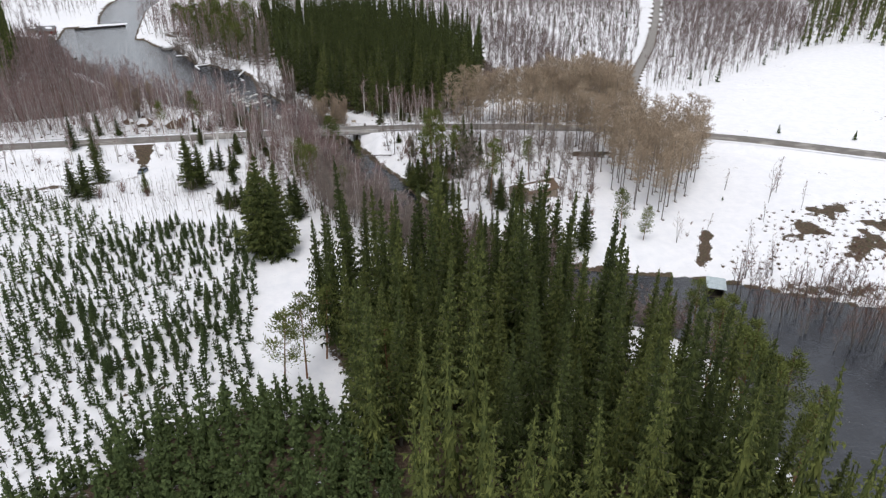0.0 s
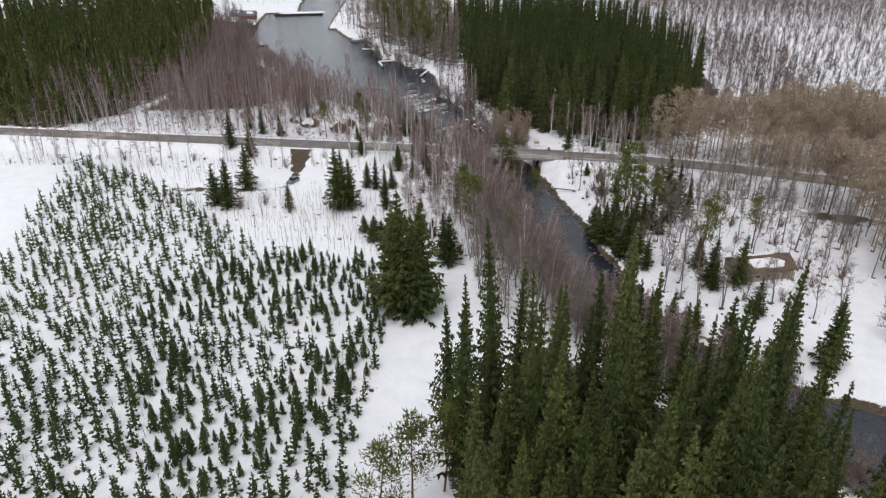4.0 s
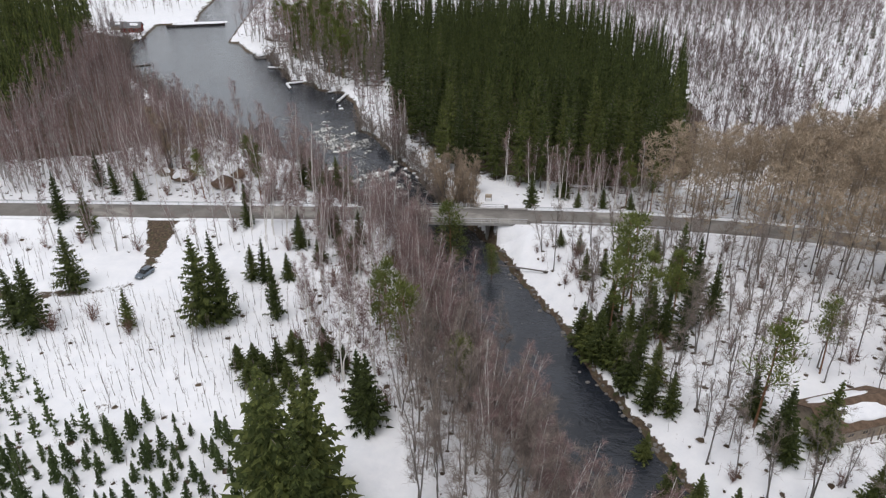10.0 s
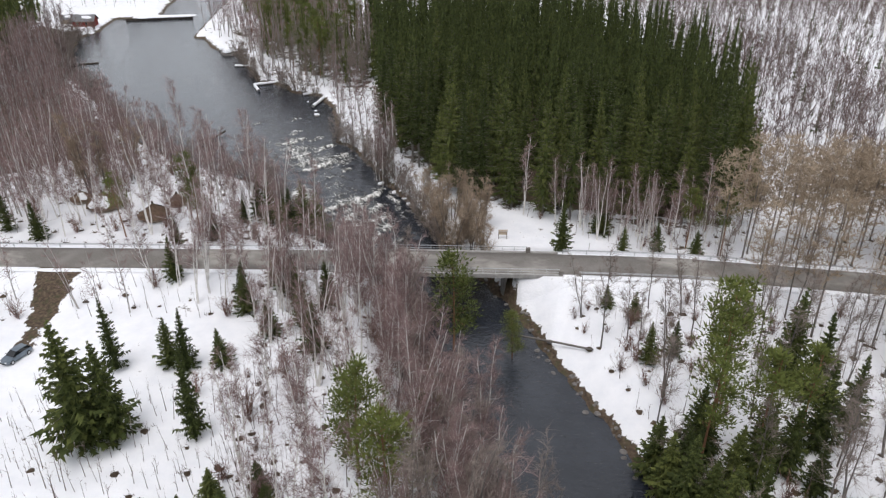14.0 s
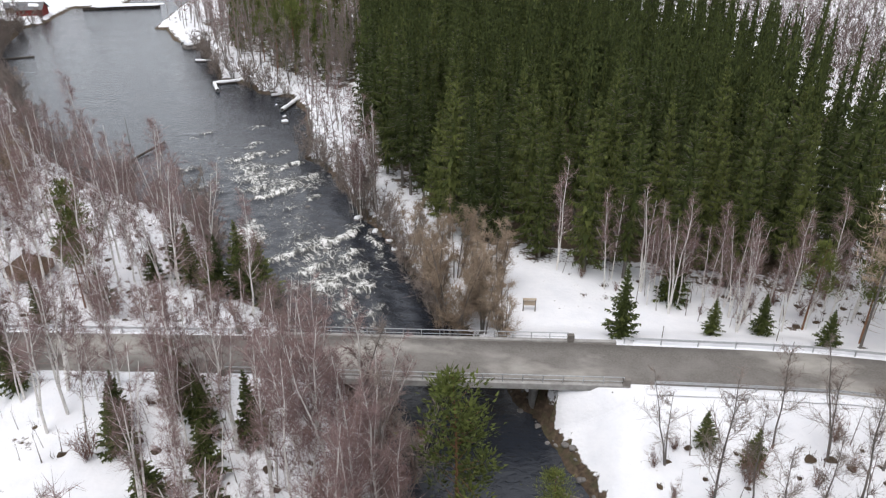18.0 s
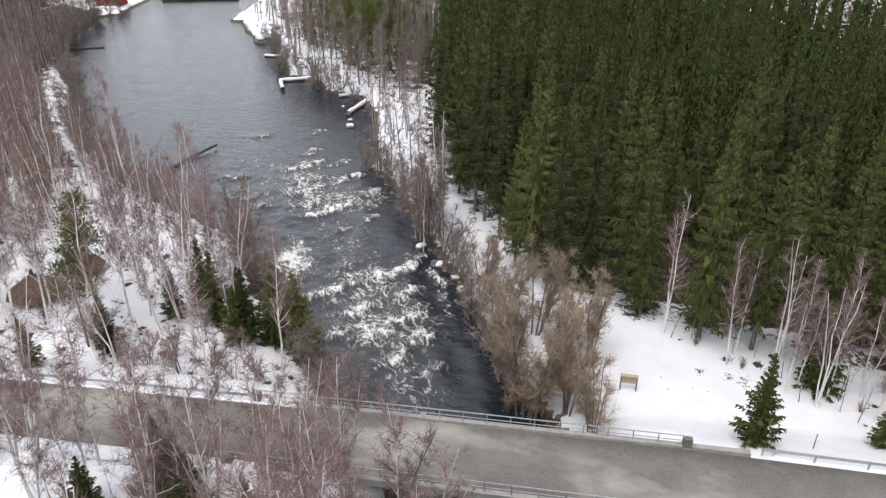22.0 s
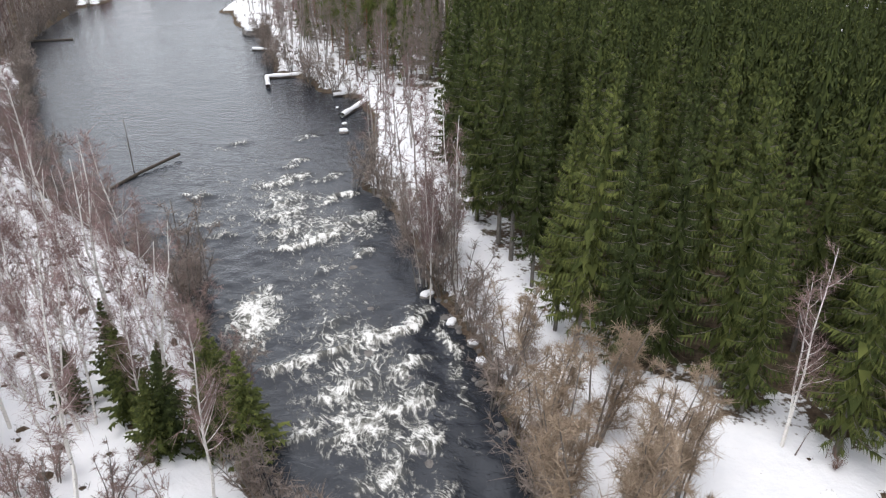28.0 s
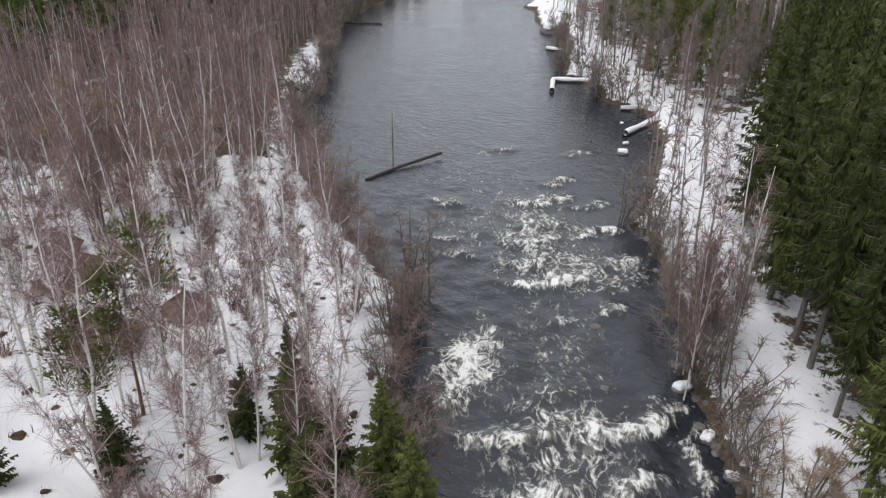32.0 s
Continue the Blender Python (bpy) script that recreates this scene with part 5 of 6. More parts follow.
def kota(x, y, size, turn, label, white):
    """A low hut with a steep, shingled many-sided roof, snow left on part of it."""
    root = new("camp_hut")
    n = 8
    ring = [(math.cos(2 * math.pi * i / n), math.sin(2 * math.pi * i / n)) for i in range(n)]
    r, h = size * 0.42, 1.25
    for i in range(n):
        (ax, ay), (bx, by) = ring[i], ring[(i + 1) % n]
        g = Geo()
        mid = ((ax + bx) / 2 * r, (ay + by) / 2 * r)
        a = math.degrees(math.atan2(by - ay, bx - ax))
        for k in range(5):
            g.box((mid[0], mid[1], h * (k + 0.5) / 5), (math.hypot(bx - ax, by - ay) * r + 0.15, 0.16, h / 5 - 0.012), 0, pose(0, 0, 0, 0, 0, a))
        part("wall", g, LOG_WALL, root)
        g = Geo()
        R, H = size * 0.56, size * 0.36
        rows = 6
        for k in range(rows):
            s0, s1 = k / rows, (k + 1) / rows
            z0, z1 = h - 0.25 + H * s0, h - 0.25 + H * s1
            q0, q1 = R * (1 - 0.92 * s0) + 0.04, R * (1 - 0.92 * s1)
            v = [(ax * q0, ay * q0, z0), (bx * q0, by * q0, z0), (bx * q1, by * q1, z1), (ax * q1, ay * q1, z1)]
            v += [(p[0], p[1], p[2] - 0.07) for p in v]
            g.add(v, [[0, 1, 2, 3], [7, 6, 5, 4], [0, 4, 5, 1], [1, 5, 6, 2], [2, 6, 7, 3], [3, 7, 4, 0]])
        part("roof_panel", g, BROWN_ROOF, root)
        if i in white:
            s = snow_sheet(R * 0.72, R * 0.95, 320 + i, 0.15)
            ob = part("roof_snow", s, SNOW, root, smooth=True)
            am = math.atan2(ay + by, ax + bx)
            ob.matrix_basis = Matrix.Translation((math.cos(am) * R * 0.56, math.sin(am) * R * 0.56, h - 0.25 + H * 0.44 + 0.08)) @ pose(0, 0, 0, 0, 0, math.degrees(am) - 90) @ pose(0, 0, 0, -math.degrees(math.atan2(H, R * 0.9)), 0, 0)
    g = Geo()
    g.tube([(0, 0, h + size * 0.28), (0, 0, h + size * 0.42)], [0.22, 0.2], 8)
    part("smoke_vent", g, DARK_WOOD, root)
    tagged(root, label, "hut", "camp huts")
    root.matrix_basis = pose(x, y, ground_at(x, y) - 0.1, 0, 0, turn)


kota(-116.5, 267, 6.5, 10, "brown shingled camp hut with snow on its roof", (5, 6))
kota(-122.8, 268.6, 4.2, 30, "small dark shingled camp hut half clear of snow", (6,))
kota(-104, 264.5, 6.0, 20, "brown shingled camp hut among birches", (1,))
kota(-103, 271.5, 4.2, 0, "brown shingled camp hut among bare trees", (4,))

# hut on stilts in the flooded bay
hut = new("boat_shed")
g = Geo()
for i in range(9):
    g.box((-2.3 + 4.6 * (i + 0.5) / 9, 0, 0), (4.6 / 9 - 0.02, 5.0, 0.06))
roof = part("roof", g, PALE_METAL, hut, "pale blue sheet metal roof")
roof.matrix_basis = Matrix.Translation((0, 0, 3.15)) @ pose(0, 0, 0, 5, 2, 0)
for x in (-1.9, 1.9):
    g = Geo()
    for i in range(9):
        g.box((x, 0.2, 0.55 + i * 0.27), (0.08, 3.9, 0.255))
    part("side_wall", g, DARK_WOOD, hut)
g = Geo()
for i in range(10):
    g.box((0, 2.1, 0.55 + i * 0.27), (3.8, 0.08, 0.255))
part("back_wall", g, DARK_WOOD, hut)
for i in range(14):
    g = Geo()
    g.box((0, -1.9 + i * 0.29, 0.35), (4.0, 0.27, 0.06))
    part("floor_board", g, DARK_WOOD, hut)
for x in (-1.9, 1.9):
    for y in (-1.9, 2.0):
        g = Geo()
        g.tube([(x, y, -1.8), (x, y, 3.05)], [0.1, 0.09], 7)
        part("post", g, WOOD, hut)
tagged(hut, "dark open boat shed with pale metal roof in flood water", "shed")
hut.matrix_basis = pose(65.2, 149.5, -2.1, 0, 0, -15)


def snowy_log(name, pts, r, label, category, cap=True, mat=DARK_WOOD):
    root = new(name)
    root.location = pts[0]
    home = Matrix.Translation(-Vector(pts[0]))
    g = Geo()
    g.tube(pts, [r] * len(pts), 9)
    part("log", g, mat, root).matrix_parent_inverse = home
    if cap:
        g = Geo()
        up = [(x, y, z + r * 0.75) for x, y, z in pts]
        g.tube(up, [r * (0.95 + 0.12 * math.sin(i * 2.1)) for i in range(len(up))], 9)
        part("snow_cap", g, SNOW, root, "white snow on top", True).matrix_parent_inverse = home
    tagged(root, label, category)


def bend(pts, z, n=5):
    out = []
    for (ax, ay), (bx, by) in zip(pts[:-1], pts[1:]):
        out += [(ax + (bx - ax) * i / n, ay + (by - ay) * i / n, z + 0.03 * math.sin(i * 1.7)) for i in range(n)]
    return out + [(*pts[-1], z)]


snowy_log("floating_boom", bend([(-123.2, 358.8), (-127.6, 365.6), (-122, 369.5)], 0.15), 0.5, "bent floating log boom topped with white snow", "log boom")
snowy_log("floating_boom", bend([(-100.6, 346), (-100.4, 355), (-96.5, 358.5)], 0.15), 0.5, "floating log boom topped with white snow", "log boom")
snowy_log("floating_boom", bend([(-108, 357.6), (-102.5, 362)], 0.15), 0.42, "short floating log boom topped with snow", "log boom")
snowy_log("floating_boom", bend([(-145, 388.4), (-138, 389.4)], 0.12), 0.42, "short floating log boom with thin snow", "log boom")
snowy_log("floating_log", bend([(-206, 378), (-196, 384.2)], 0.1), 0.35, "dark waterlogged log floating by the shore", "log", False)
snowy_log("fallen_trunk", [(-117.6, 306.5, -0.1), (-117, 312, 0.3), (-115.6, 319.5, 0.7)], 0.24, "dark fallen trunk sticking out of the river", "log", False)
snowy_log("fallen_trunk", [(-30, 241, -0.9), (-24, 238.5, 0.3), (-19, 236.5, 1.1)], 0.16, "thin fallen trunk lying on the snowy bank", "log", False, BARK)
snowy_log("fallen_trunk", [(-63, 222, 2.0), (-57, 224, 2.3)], 0.14, "pale fallen birch trunk", "log", False, BIRCH)

# timber dam with snow at the head of the pool
dam = new("timber_dam")
dam.location = (-219, 467, 0)
home = Matrix.Translation((219, -467, 0))
turn = pose(0, 0, 0, 0, 0, 25)
for i in range(13):
    g = Geo()
    o = turn @ Vector((-14 + i * 2.3, 0, 0))
    g.box((-219 + o.x, 467 + o.y, 0.1), (2.2, 0.5, 1.9), 0, turn)
    part("timber_panel", g, DARK_WOOD, dam).matrix_parent_inverse = home
g = snow_sheet(30, 6, 340, 0.5)
ob = part("snow_cover", g, SNOW, dam, smooth=True)
ob.matrix_basis = Matrix.Translation((1.2, 2.2, 0.95)) @ turn
tagged(dam, "dark timber dam wall under thick snow", "dam")


def rock_geo(seed, flat=0.6):
    """A rough stone about 1 m across."""
    rng = np.random.RandomState(seed)
    bm = bmesh.new()
    bmesh.ops.create_icosphere(bm, subdivisions=2, radius=0.5)
    off = rng.uniform(-9, 9, 3)
    for p in bm.verts:
        d = noise.noise(Vector(p.co) * 1.7 + Vector(off)) * 0.35 + noise.noise(Vector(p.co) * 4 + Vector(off)) * 0.1
        p.co *= 1 + d
        p.co.z *= flat
    v = np.array([p.co[:] for p in bm.verts])
    f = np.array([[q.index for q in t.verts] for t in bm.faces])
    bm.free()
    g = Geo()
    g.add(v, f)
    return g


def capped_rock(x, y, z, size, seed, label, cap=0.9):
    root = new("boulder")
    rock = rock_geo(seed)
    part("stone", rock, STONE, root)
    g = snow_sheet(1.0 * cap, 0.9 * cap, seed, 0.22)
    ob = part("snow_cap", g, SNOW, root, "white snow on top", True)
    ob.location = (0, 0, 0.2)
    tagged(root, label, "boulder", "boulders in the river")
    root.matrix_basis = pose(x, y, z, 0, 0, seed * 37) @ Matrix.Diagonal((size, size * 0.8, size * 0.7, 1))


for i, (x, y, s) in enumerate([(-96.8, 338.6, 2.0), (-98.5, 342.5, 1.2), (-104, 351, 0.9), (-156, 406, 6.5), (-149, 408.5, 4), (-160, 411, 4.5), (-66, 294, 1.8), (-62, 290, 1.6), (-57.5, 285, 1.5), (-81, 318, 2.2), (-59, 287.5, 1.3)]):
    capped_rock(x, y, float(water_level(np.array(x), np.array(y))) + 0.05 * s, s, 20 + i, "grey boulder capped with snow at the water")

stones = [rock_geo(400 + i).flatten() for i in range(4)]
spots = []
for x, y in dense(RIGHT_BANK[12:33], 0.8) + dense(LEFT_BANK[10:29], 1.1):
    x, y = x + RNG.normal(0, 0.8), y + RNG.normal(0, 0.8)
    s = RNG.uniform(0.25, 1.0)
    spots.append((RNG.randint(4), pose(x, y, max(ground_at(x, y), float(water_level(np.array(x), np.array(y)))) - 0.05, 0, 0, RNG.uniform(0, 360)) @ Matrix.Scale(s, 4)))
for x, y in [(-68, 283), (-71, 290), (-76, 297), (-63, 281), (-79, 305), (-88, 309), (-58, 272), (-60, 279), (-84, 289)]:
    spots.append((RNG.randint(4), pose(x, y, float(water_level(np.array(x), np.array(y))) - 0.25, 0, 0, RNG.uniform(0, 360)) @ Matrix.Scale(RNG.uniform(1.2, 2.0), 4)))
tagged(scatter(stones, spots, "bank_stones", [STONE]), "dark stones along the river banks", "stones", kind="stuff")

# notice board on the snow by the bridge
board = new("notice_board")
for x in (-0.75, 0.75):
    g = Geo()
    g.box((x, 0, 0.7), (0.12, 0.12, 1.7))
    part("post", g, WOOD, board)
g = Geo()
g.box((0, 0, 1.2), (1.5, 0.06, 0.7), 0, None, 0.02)
part("panel", g, PALE_BOARD, board, "grey weathered panel")
g = Geo()
g.box((0, 0, 1.75), (1.7, 0.35, 0.05), 0, pose(0, 0, 0, 12, 0, 0))
part("little_roof", g, PALE_BOARD, board)
tagged(board, "wooden notice board with a little roof in snow", "notice board")
board.matrix_basis = pose(-35.6, 267.6, ground_at(-35.6, 267.6), 0, 0, 8)
for x, y in [(-7, 265), (-20, 262.5), (12, 264), (-44, 243)]:
    g = Geo()
    g.tube([(0, 0, -0.2), (0, 0, 1.5)], [0.05, 0.045], 6)
    post = new("marker_post")
    part("pole", g, WOOD, post)
    g = Geo()
    g.tube([(0, 0, 1.5), (0, 0, 1.62)], [0.06, 0.03], 6)
    part("cap", g, STONE, post)
    tagged(post, "thin wooden marker post in snow", "post", "marker posts")
    post.matrix_basis = pose(x, y, ground_at(x, y))

# standing dead trunks in the shallows
for x, y, h in [(-91, 290.5, 10), (-119, 313, 8), (-97, 294, 7)]:
    g = Geo()
    g.tube([(0, 0, -1.2), (0.1, 0, h * 0.5), (0.0, 0.15, h)], [0.1, 0.07, 0.02], 6)
    t = new("dead_tree")
    tr = Geo()
    pts = [(0, 0, h * 0.3), (0, 0, h * 0.95)]
    tw = []
    twig_fan(tw, pts, RNG, 26, 0.8, 0.03, 0.0, 1.4)
    part("trunk", g, BARK, t)
    tr.tris(tw)
    part("crown", tr, DEADWOOD, t)
    tagged(t, "standing dead trunk with broken twigs in the shallows", "dead tree", "dead trees")
    t.matrix_basis = pose(x, y, float(water_level(np.array(x), np.array(y))))


def plant(kind, points, sizes, name, label, nearest, count=280, lean=1.2, rest=None):
    """The points nearest to a stretch of the plan become things, the rest one mesh."""
    px, py = np.array([p[0] for p in points]), np.array([p[1] for p in points])
    order = np.argsort(line_distance(px, py, nearest)) if len(points) else []
    far = []
    for i, o in enumerate(order):
        x, y = points[o]
        k = RNG.randint(len(kind.protos))
        m = place(x, y, RNG.uniform(*sizes), lean=lean)
        if i < count:
            kind.thing(k, m)
        else:
            far.append((k if rest is None else k % len(rest.protos), m))
    if far:
        (rest or kind).mass(far, name, label)


FLIGHT_LINE = [(0, 80), (-10, 130), (-25, 200), (-40, 260), (-60, 300)]

# single trees that stand out: place and height
def wide(x, y, h, k, spread):
    return place(x, y, h / (18 + k), lean=0.8) @ Matrix.Diagonal((1.3 * spread, 1.3 * spread, 1, 1))


for x, y, h, w in [(-107.4, 197.6, 14, 1.5), (-109.6, 211.4, 13.3, 1.5), (-112, 199, 11, 1.5), (-91.2, 201, 8.2, 1.2), (-78.5, 205, 17.5, 1.6), (-76, 207, 14, 1.5), (-83.7, 219.4, 11.3, 1.0), (-74.2, 221.3, 9.8, 1.0),
                   (-46.5, 163, 27.5, 1.45), (-43.5, 166.5, 24, 1.4), (-49, 166, 21, 1.3), (-42, 161.5, 20, 1.3), (-46, 169.5, 19, 1.4), (-66.5, 193.5, 5, 2.1), (-63, 190, 5.5, 2.1), (-60, 194.5, 6, 2.0), (-57, 191, 5, 2.1), (-53.5, 195.5, 6, 2.0), (-58, 187, 4.5, 2.2), (-61.5, 192.5, 5, 2.1), (-64.5, 195, 4.5, 2.1), (-44, 187.5, 11, 1.6), (-38.5, 211, 12, 1.5), (-37.2, 213.5, 10, 1.6), (-38.6, 218, 11, 1.4), (-40, 222, 9, 1.6), (-66.6, 209, 13, 0.9), (-71.6, 268.4, 10, 1.5), (-75, 269.5, 11, 1.5),  (-42.1, 184.8, 12.5, 1.4), (5.7, 231.9, 14.7, 1.2), (8.7, 228.7, 13.3, 1.1),
                   (-8.7, 210.6, 11, 1.6), (-11.9, 216, 9, 1.7), (-5, 207, 10, 1.6), (-9, 214, 8, 1.8), (-4, 203, 8, 1.7), (-1, 199, 7, 1.7), (-7, 219, 9, 1.4), (21, 190, 12, 1.4), (1, 182.5, 8, 1.6), (4.5, 181, 7, 1.6), (8, 177, 9, 1.5), (12.5, 174, 9, 1.5), (16, 186.5, 8, 1.5), (20, 166, 9, 1.5), (24, 179, 9, 1.5), (-2, 189.5, 6, 1.7), (13, 195.5, 8, 1.5), (15.5, 189.4, 11, 1.3),
                   (-24.7, 261.6, 9.4, 1.3), (-58, 228, 8, 1.6), (-62, 234, 7, 1.7), (-72, 236, 7, 1.5), (-66, 231, 6, 1.7), (-60, 240, 8, 1.4), (-66, 241, 7, 1.5), (-53, 199, 5, 1.9), (-57, 197, 5, 1.9),
                   (-55, 202, 5, 1.9), (-60, 200, 4.5, 1.9), (-50, 197, 5, 1.8), (-80.5, 266.5, 9, 1.5), (-84, 269, 9, 1.3), (-76.5, 264, 7, 1.6), (-79, 268.5, 7, 1.4), (-86, 266, 6, 1.4), (-88, 258, 7, 1.4), (-92, 252, 6, 1.4), (-128, 254, 9, 1.2),
                   (-120, 252, 8, 1.3), (-135, 258, 10, 1.2), (18, 168, 15, 1.2), (28, 166, 17, 1.2), (36, 168, 15, 1.2), (10, 170, 13, 1.3), (-86, 240, 8, 1.3), (-120, 232, 11, 1.2), (-128, 234, 12, 1.2),
                   (-10.5, 213, 9, 1.5), (-7, 209, 9, 1.5), (-3, 206, 10, 1.3), (0, 203, 9, 1.4), (2, 197, 8, 1.4), (-6.5, 215.5, 8, 1.5), (-2, 212, 12, 1.2), (-14, 266, 5, 1.6), (-4, 212.5, 9, 1.4), (2, 215, 10, 1.3), (6.5, 219.5, 12, 1.2), (11, 223.5, 11, 1.2), (0.5, 219, 8, 1.4), (4.5, 212, 7, 1.5), (-11.5, 234, 7, 1.4), (-8, 236.5, 6, 1.5), (-13, 245, 5, 1.6), (2.9, 245, 7, 1.3), (-17, 247, 4, 1.7), (-64.5, 239, 8, 1.3), (-73.6, 238.5, 7, 1.5), (-76.8, 221.5, 8, 1.5), (-69.8, 223, 6, 1.6), (-67.5, 241, 9, 1.1), (-76, 265, 9, 1.4), (-73.6, 266.5, 8, 1.4), (-69.2, 242.5, 7, 1.5), (-18, 274, 10, 1.2), (-8, 268, 6, 1.5), (-2, 264, 5, 1.6)]:
    k = RNG.randint(3)
    LONE_FIR.thing(k, wide(x, y, h, k, w))
for x, y, h in [(-7, 214.6, 17), (-3, 226, 19.5), (-4.8, 221.4, 20), (13, 192.9, 19), (25.6, 208.1, 14), (3.5, 217, 16), (-1.5, 214.5, 17), (-2.6, 270.6, 12),
                (3, 268, 13), (-27, 112, 19), (-24, 118, 18), (-30, 106, 19), (-10, 100, 20), (-8, 116, 20), (58, 112, 18), (60, 100, 19), (61, 92, 18), (57, 122, 17), (54, 131, 16),
                (-93, 262, 13), (-97, 266, 14), (-91, 258, 12), (-105, 256, 13), (8, 296, 14)]:
    PINE_K.thing(RNG.randint(4), place(x, y, h / 17, lean=1.5))
for x, y, h in [(-39.4, 236.5, 18), (-45, 206, 16), (-40, 199.5, 17), (-29.7, 191.9, 13), (-47, 209, 12), (-30.5, 236, 9), (48, 178, 12), (53, 172, 10)]:
    YOUNG_PINE.thing(RNG.randint(2), place(x, y, h / 17, lean=1))
for x, y, h in [(-45, 264.5, 14), (-48, 270, 13), (-43, 269, 12), (-50, 275, 11), (-41, 265, 11), (-46, 275, 11), (-40, 271, 10), (-54, 283, 9), (-38, 262, 9)]:
    WILLOW_K.thing(RNG.randint(3), place(x, y, h / 9, lean=3))
for x, y, h in [(-124, 273, 17), (-122, 276, 14), (-119, 281, 13)]:
    WILLOW_K.thing(RNG.randint(3), place(x, y, h / 9, lean=2), "tall pale grey willow with many rising stems")
for x, y, h in [(-103.7, 197.2, 4.5), (-98.6, 201.4, 4.5), (-90, 199, 3.5), (-112, 203, 3.5), (-106, 228, 4), (-62, 214, 5), (-70, 216, 4), (-36, 196, 5), (-60, 222, 5)]:
    BUSH_K.thing(RNG.randint(3), place(x, y, h / 2.6))

plant(MID_FIR, sow(FRONT_WOOD, 5.0, 1), (1.15, 1.78), "spruce_wood", "dense wood of tall dark spruces", [(-14, 133), (0, 135), (20, 134), (40, 115)], 130, rest=BACK_FIR)
plant(FIR, sow(SPRUCE_BLOCK, 4.8, 2), (1.0, 1.52), "spruce_stand", "dense stand of tall dark green spruces", [(-64, 306), (-44, 285), (-34, 281), (10, 282)], 85, rest=BACK_FIR)
plant(FAR_FIR, sow(WEST_WOOD, 6.2, 3), (0.85, 1.3), "far_spruce_wood", "far wood of dark spruces", FLIGHT_LINE, 0)
rows = sow(PLANTATION, 2.45, 4)
plant(SMALL, [p for p in rows if p[1] - 0.25 * p[0] > 165], (0.4, 1.35), "planted_spruces", "rows of small planted spruces in snow", [(-50, 160), (-70, 150)], 180, rest=TINY)
plant(SMALL, [p for p in rows if p[1] - 0.25 * p[0] <= 165], (0.6, 1.5), "planted_spruces", "rows of planted spruces in snow", [(-50, 140), (-60, 110), (-80, 130)], 110, rest=TINY)
plant(TINY, sow(THICKET, 2.3, 5), (1.3, 2.6), "spruce_thicket", "dense thicket of young green spruces", [(-20, 90)], 0)

# tall white birches in front of the bridge and over the near water, and red brush by the abutment
BRIDGE_BIRCHES = [(-90, 243), (-64, 245), (-57, 246), (-48, 246), (-44, 234), (-40, 221), (-47, 222), (-55, 233), (-68, 237), (-90, 237)]
for x, y in [(-31, 211.5), (-30, 209), (-32.5, 213)] + sow(BRIDGE_BIRCHES, 3.6, 91):
    h = RNG.uniform(15, 20.5)
    BIRCH_K.thing(RNG.randint(6), place(x, y, h / 19, lean=2.5), "tall slim birch with white trunk and bare twigs")
for x, y in sow([(-24, 246), (0, 249), (14, 248), (10, 230), (-14, 228)], 4.0, 95):
    BUSH_K.thing(RNG.randint(3), place(x, y, RNG.uniform(0.5, 1.3), lean=4))
for i in range(22):
    BUSH_K.thing(RNG.randint(3), place(RNG.uniform(-52, -45), RNG.uniform(231, 247), RNG.uniform(1.2, 1.9), lean=6), "dense reddish-brown brush beside the bridge")

for x, y in sow([(51, 118), (56, 114), (58, 108), (58, 84), (50, 84), (50, 112)], 5.0, 90):
    PINE_K.thing(RNG.randint(4), place(x, y, RNG.uniform(0.9, 1.25), lean=2))

# bare woods
LEFT_SHORE = [(-155, 250), (-110, 256), (-78, 262), (-78, 268), (-86, 278), (-94, 285), (-108, 290), (-140, 308), (-170, 332), (-205, 372), (-225, 390), (-215, 340), (-190, 300), (-175, 262)]
ROAD_NORTH = [(-185, 238), (-110, 250), (-66, 257), (-66, 260), (-78, 266), (-150, 256), (-190, 250)]
NEAR_LEFT = [(-62, 243), (-49, 240), (-45, 226), (-37, 210), (-31, 200), (-28, 190), (-38, 188), (-50, 192), (-62, 205), (-66, 225), (-72, 242)]
LEFT_ROADSIDE = [(-190, 216), (-110, 234), (-70, 242), (-64, 236), (-110, 226), (-190, 206)]
RIGHT_WOOD = [(-24, 246), (0, 250), (44, 250), (50, 235), (46, 205), (40, 176), (10, 180), (-6, 204), (-14, 226)]
SHORE_TIP = [(-84, 321), (-79, 315), (-72, 306), (-65, 295), (-60, 290), (-62, 296), (-67, 305), (-75, 318), (-82, 336), (-92, 352), (-96, 350), (-88, 332)]
NORTH_POINT = [(-150, 408), (-130, 376), (-104, 362), (-94, 352), (-86, 350), (-90, 376), (-106, 446), (-160, 475), (-184, 440)]
BLOCK_EDGE = [(-44, 284), (-34, 279), (-22, 278), (-6, 277), (10, 280), (10, 274), (-10, 268), (-20, 270), (-30, 277)]
birch_points = [p for p in sow(LEFT_SHORE, 3.1, 11) if p[0] < -122] + [p for p in sow(LEFT_SHORE, 4.6, 11) if p[0] >= -122] + sow(NEAR_LEFT, 5.2, 12) + sow(LEFT_ROADSIDE, 4.8, 13) + sow(ROAD_NORTH, 5.4, 33) + sow([(-232, 264), (-200, 236), (-150, 246), (-150, 280), (-186, 290)], 4.4, 93) + sow(SHORE_TIP, 4.2, 16)
plant(BIRCH_K, birch_points, (0.55, 1.12), "birch_wood", "bare birch wood by the water", [(-40, 225), (-60, 262), (-100, 280)], 135, 3.0, MID_BIRCH)
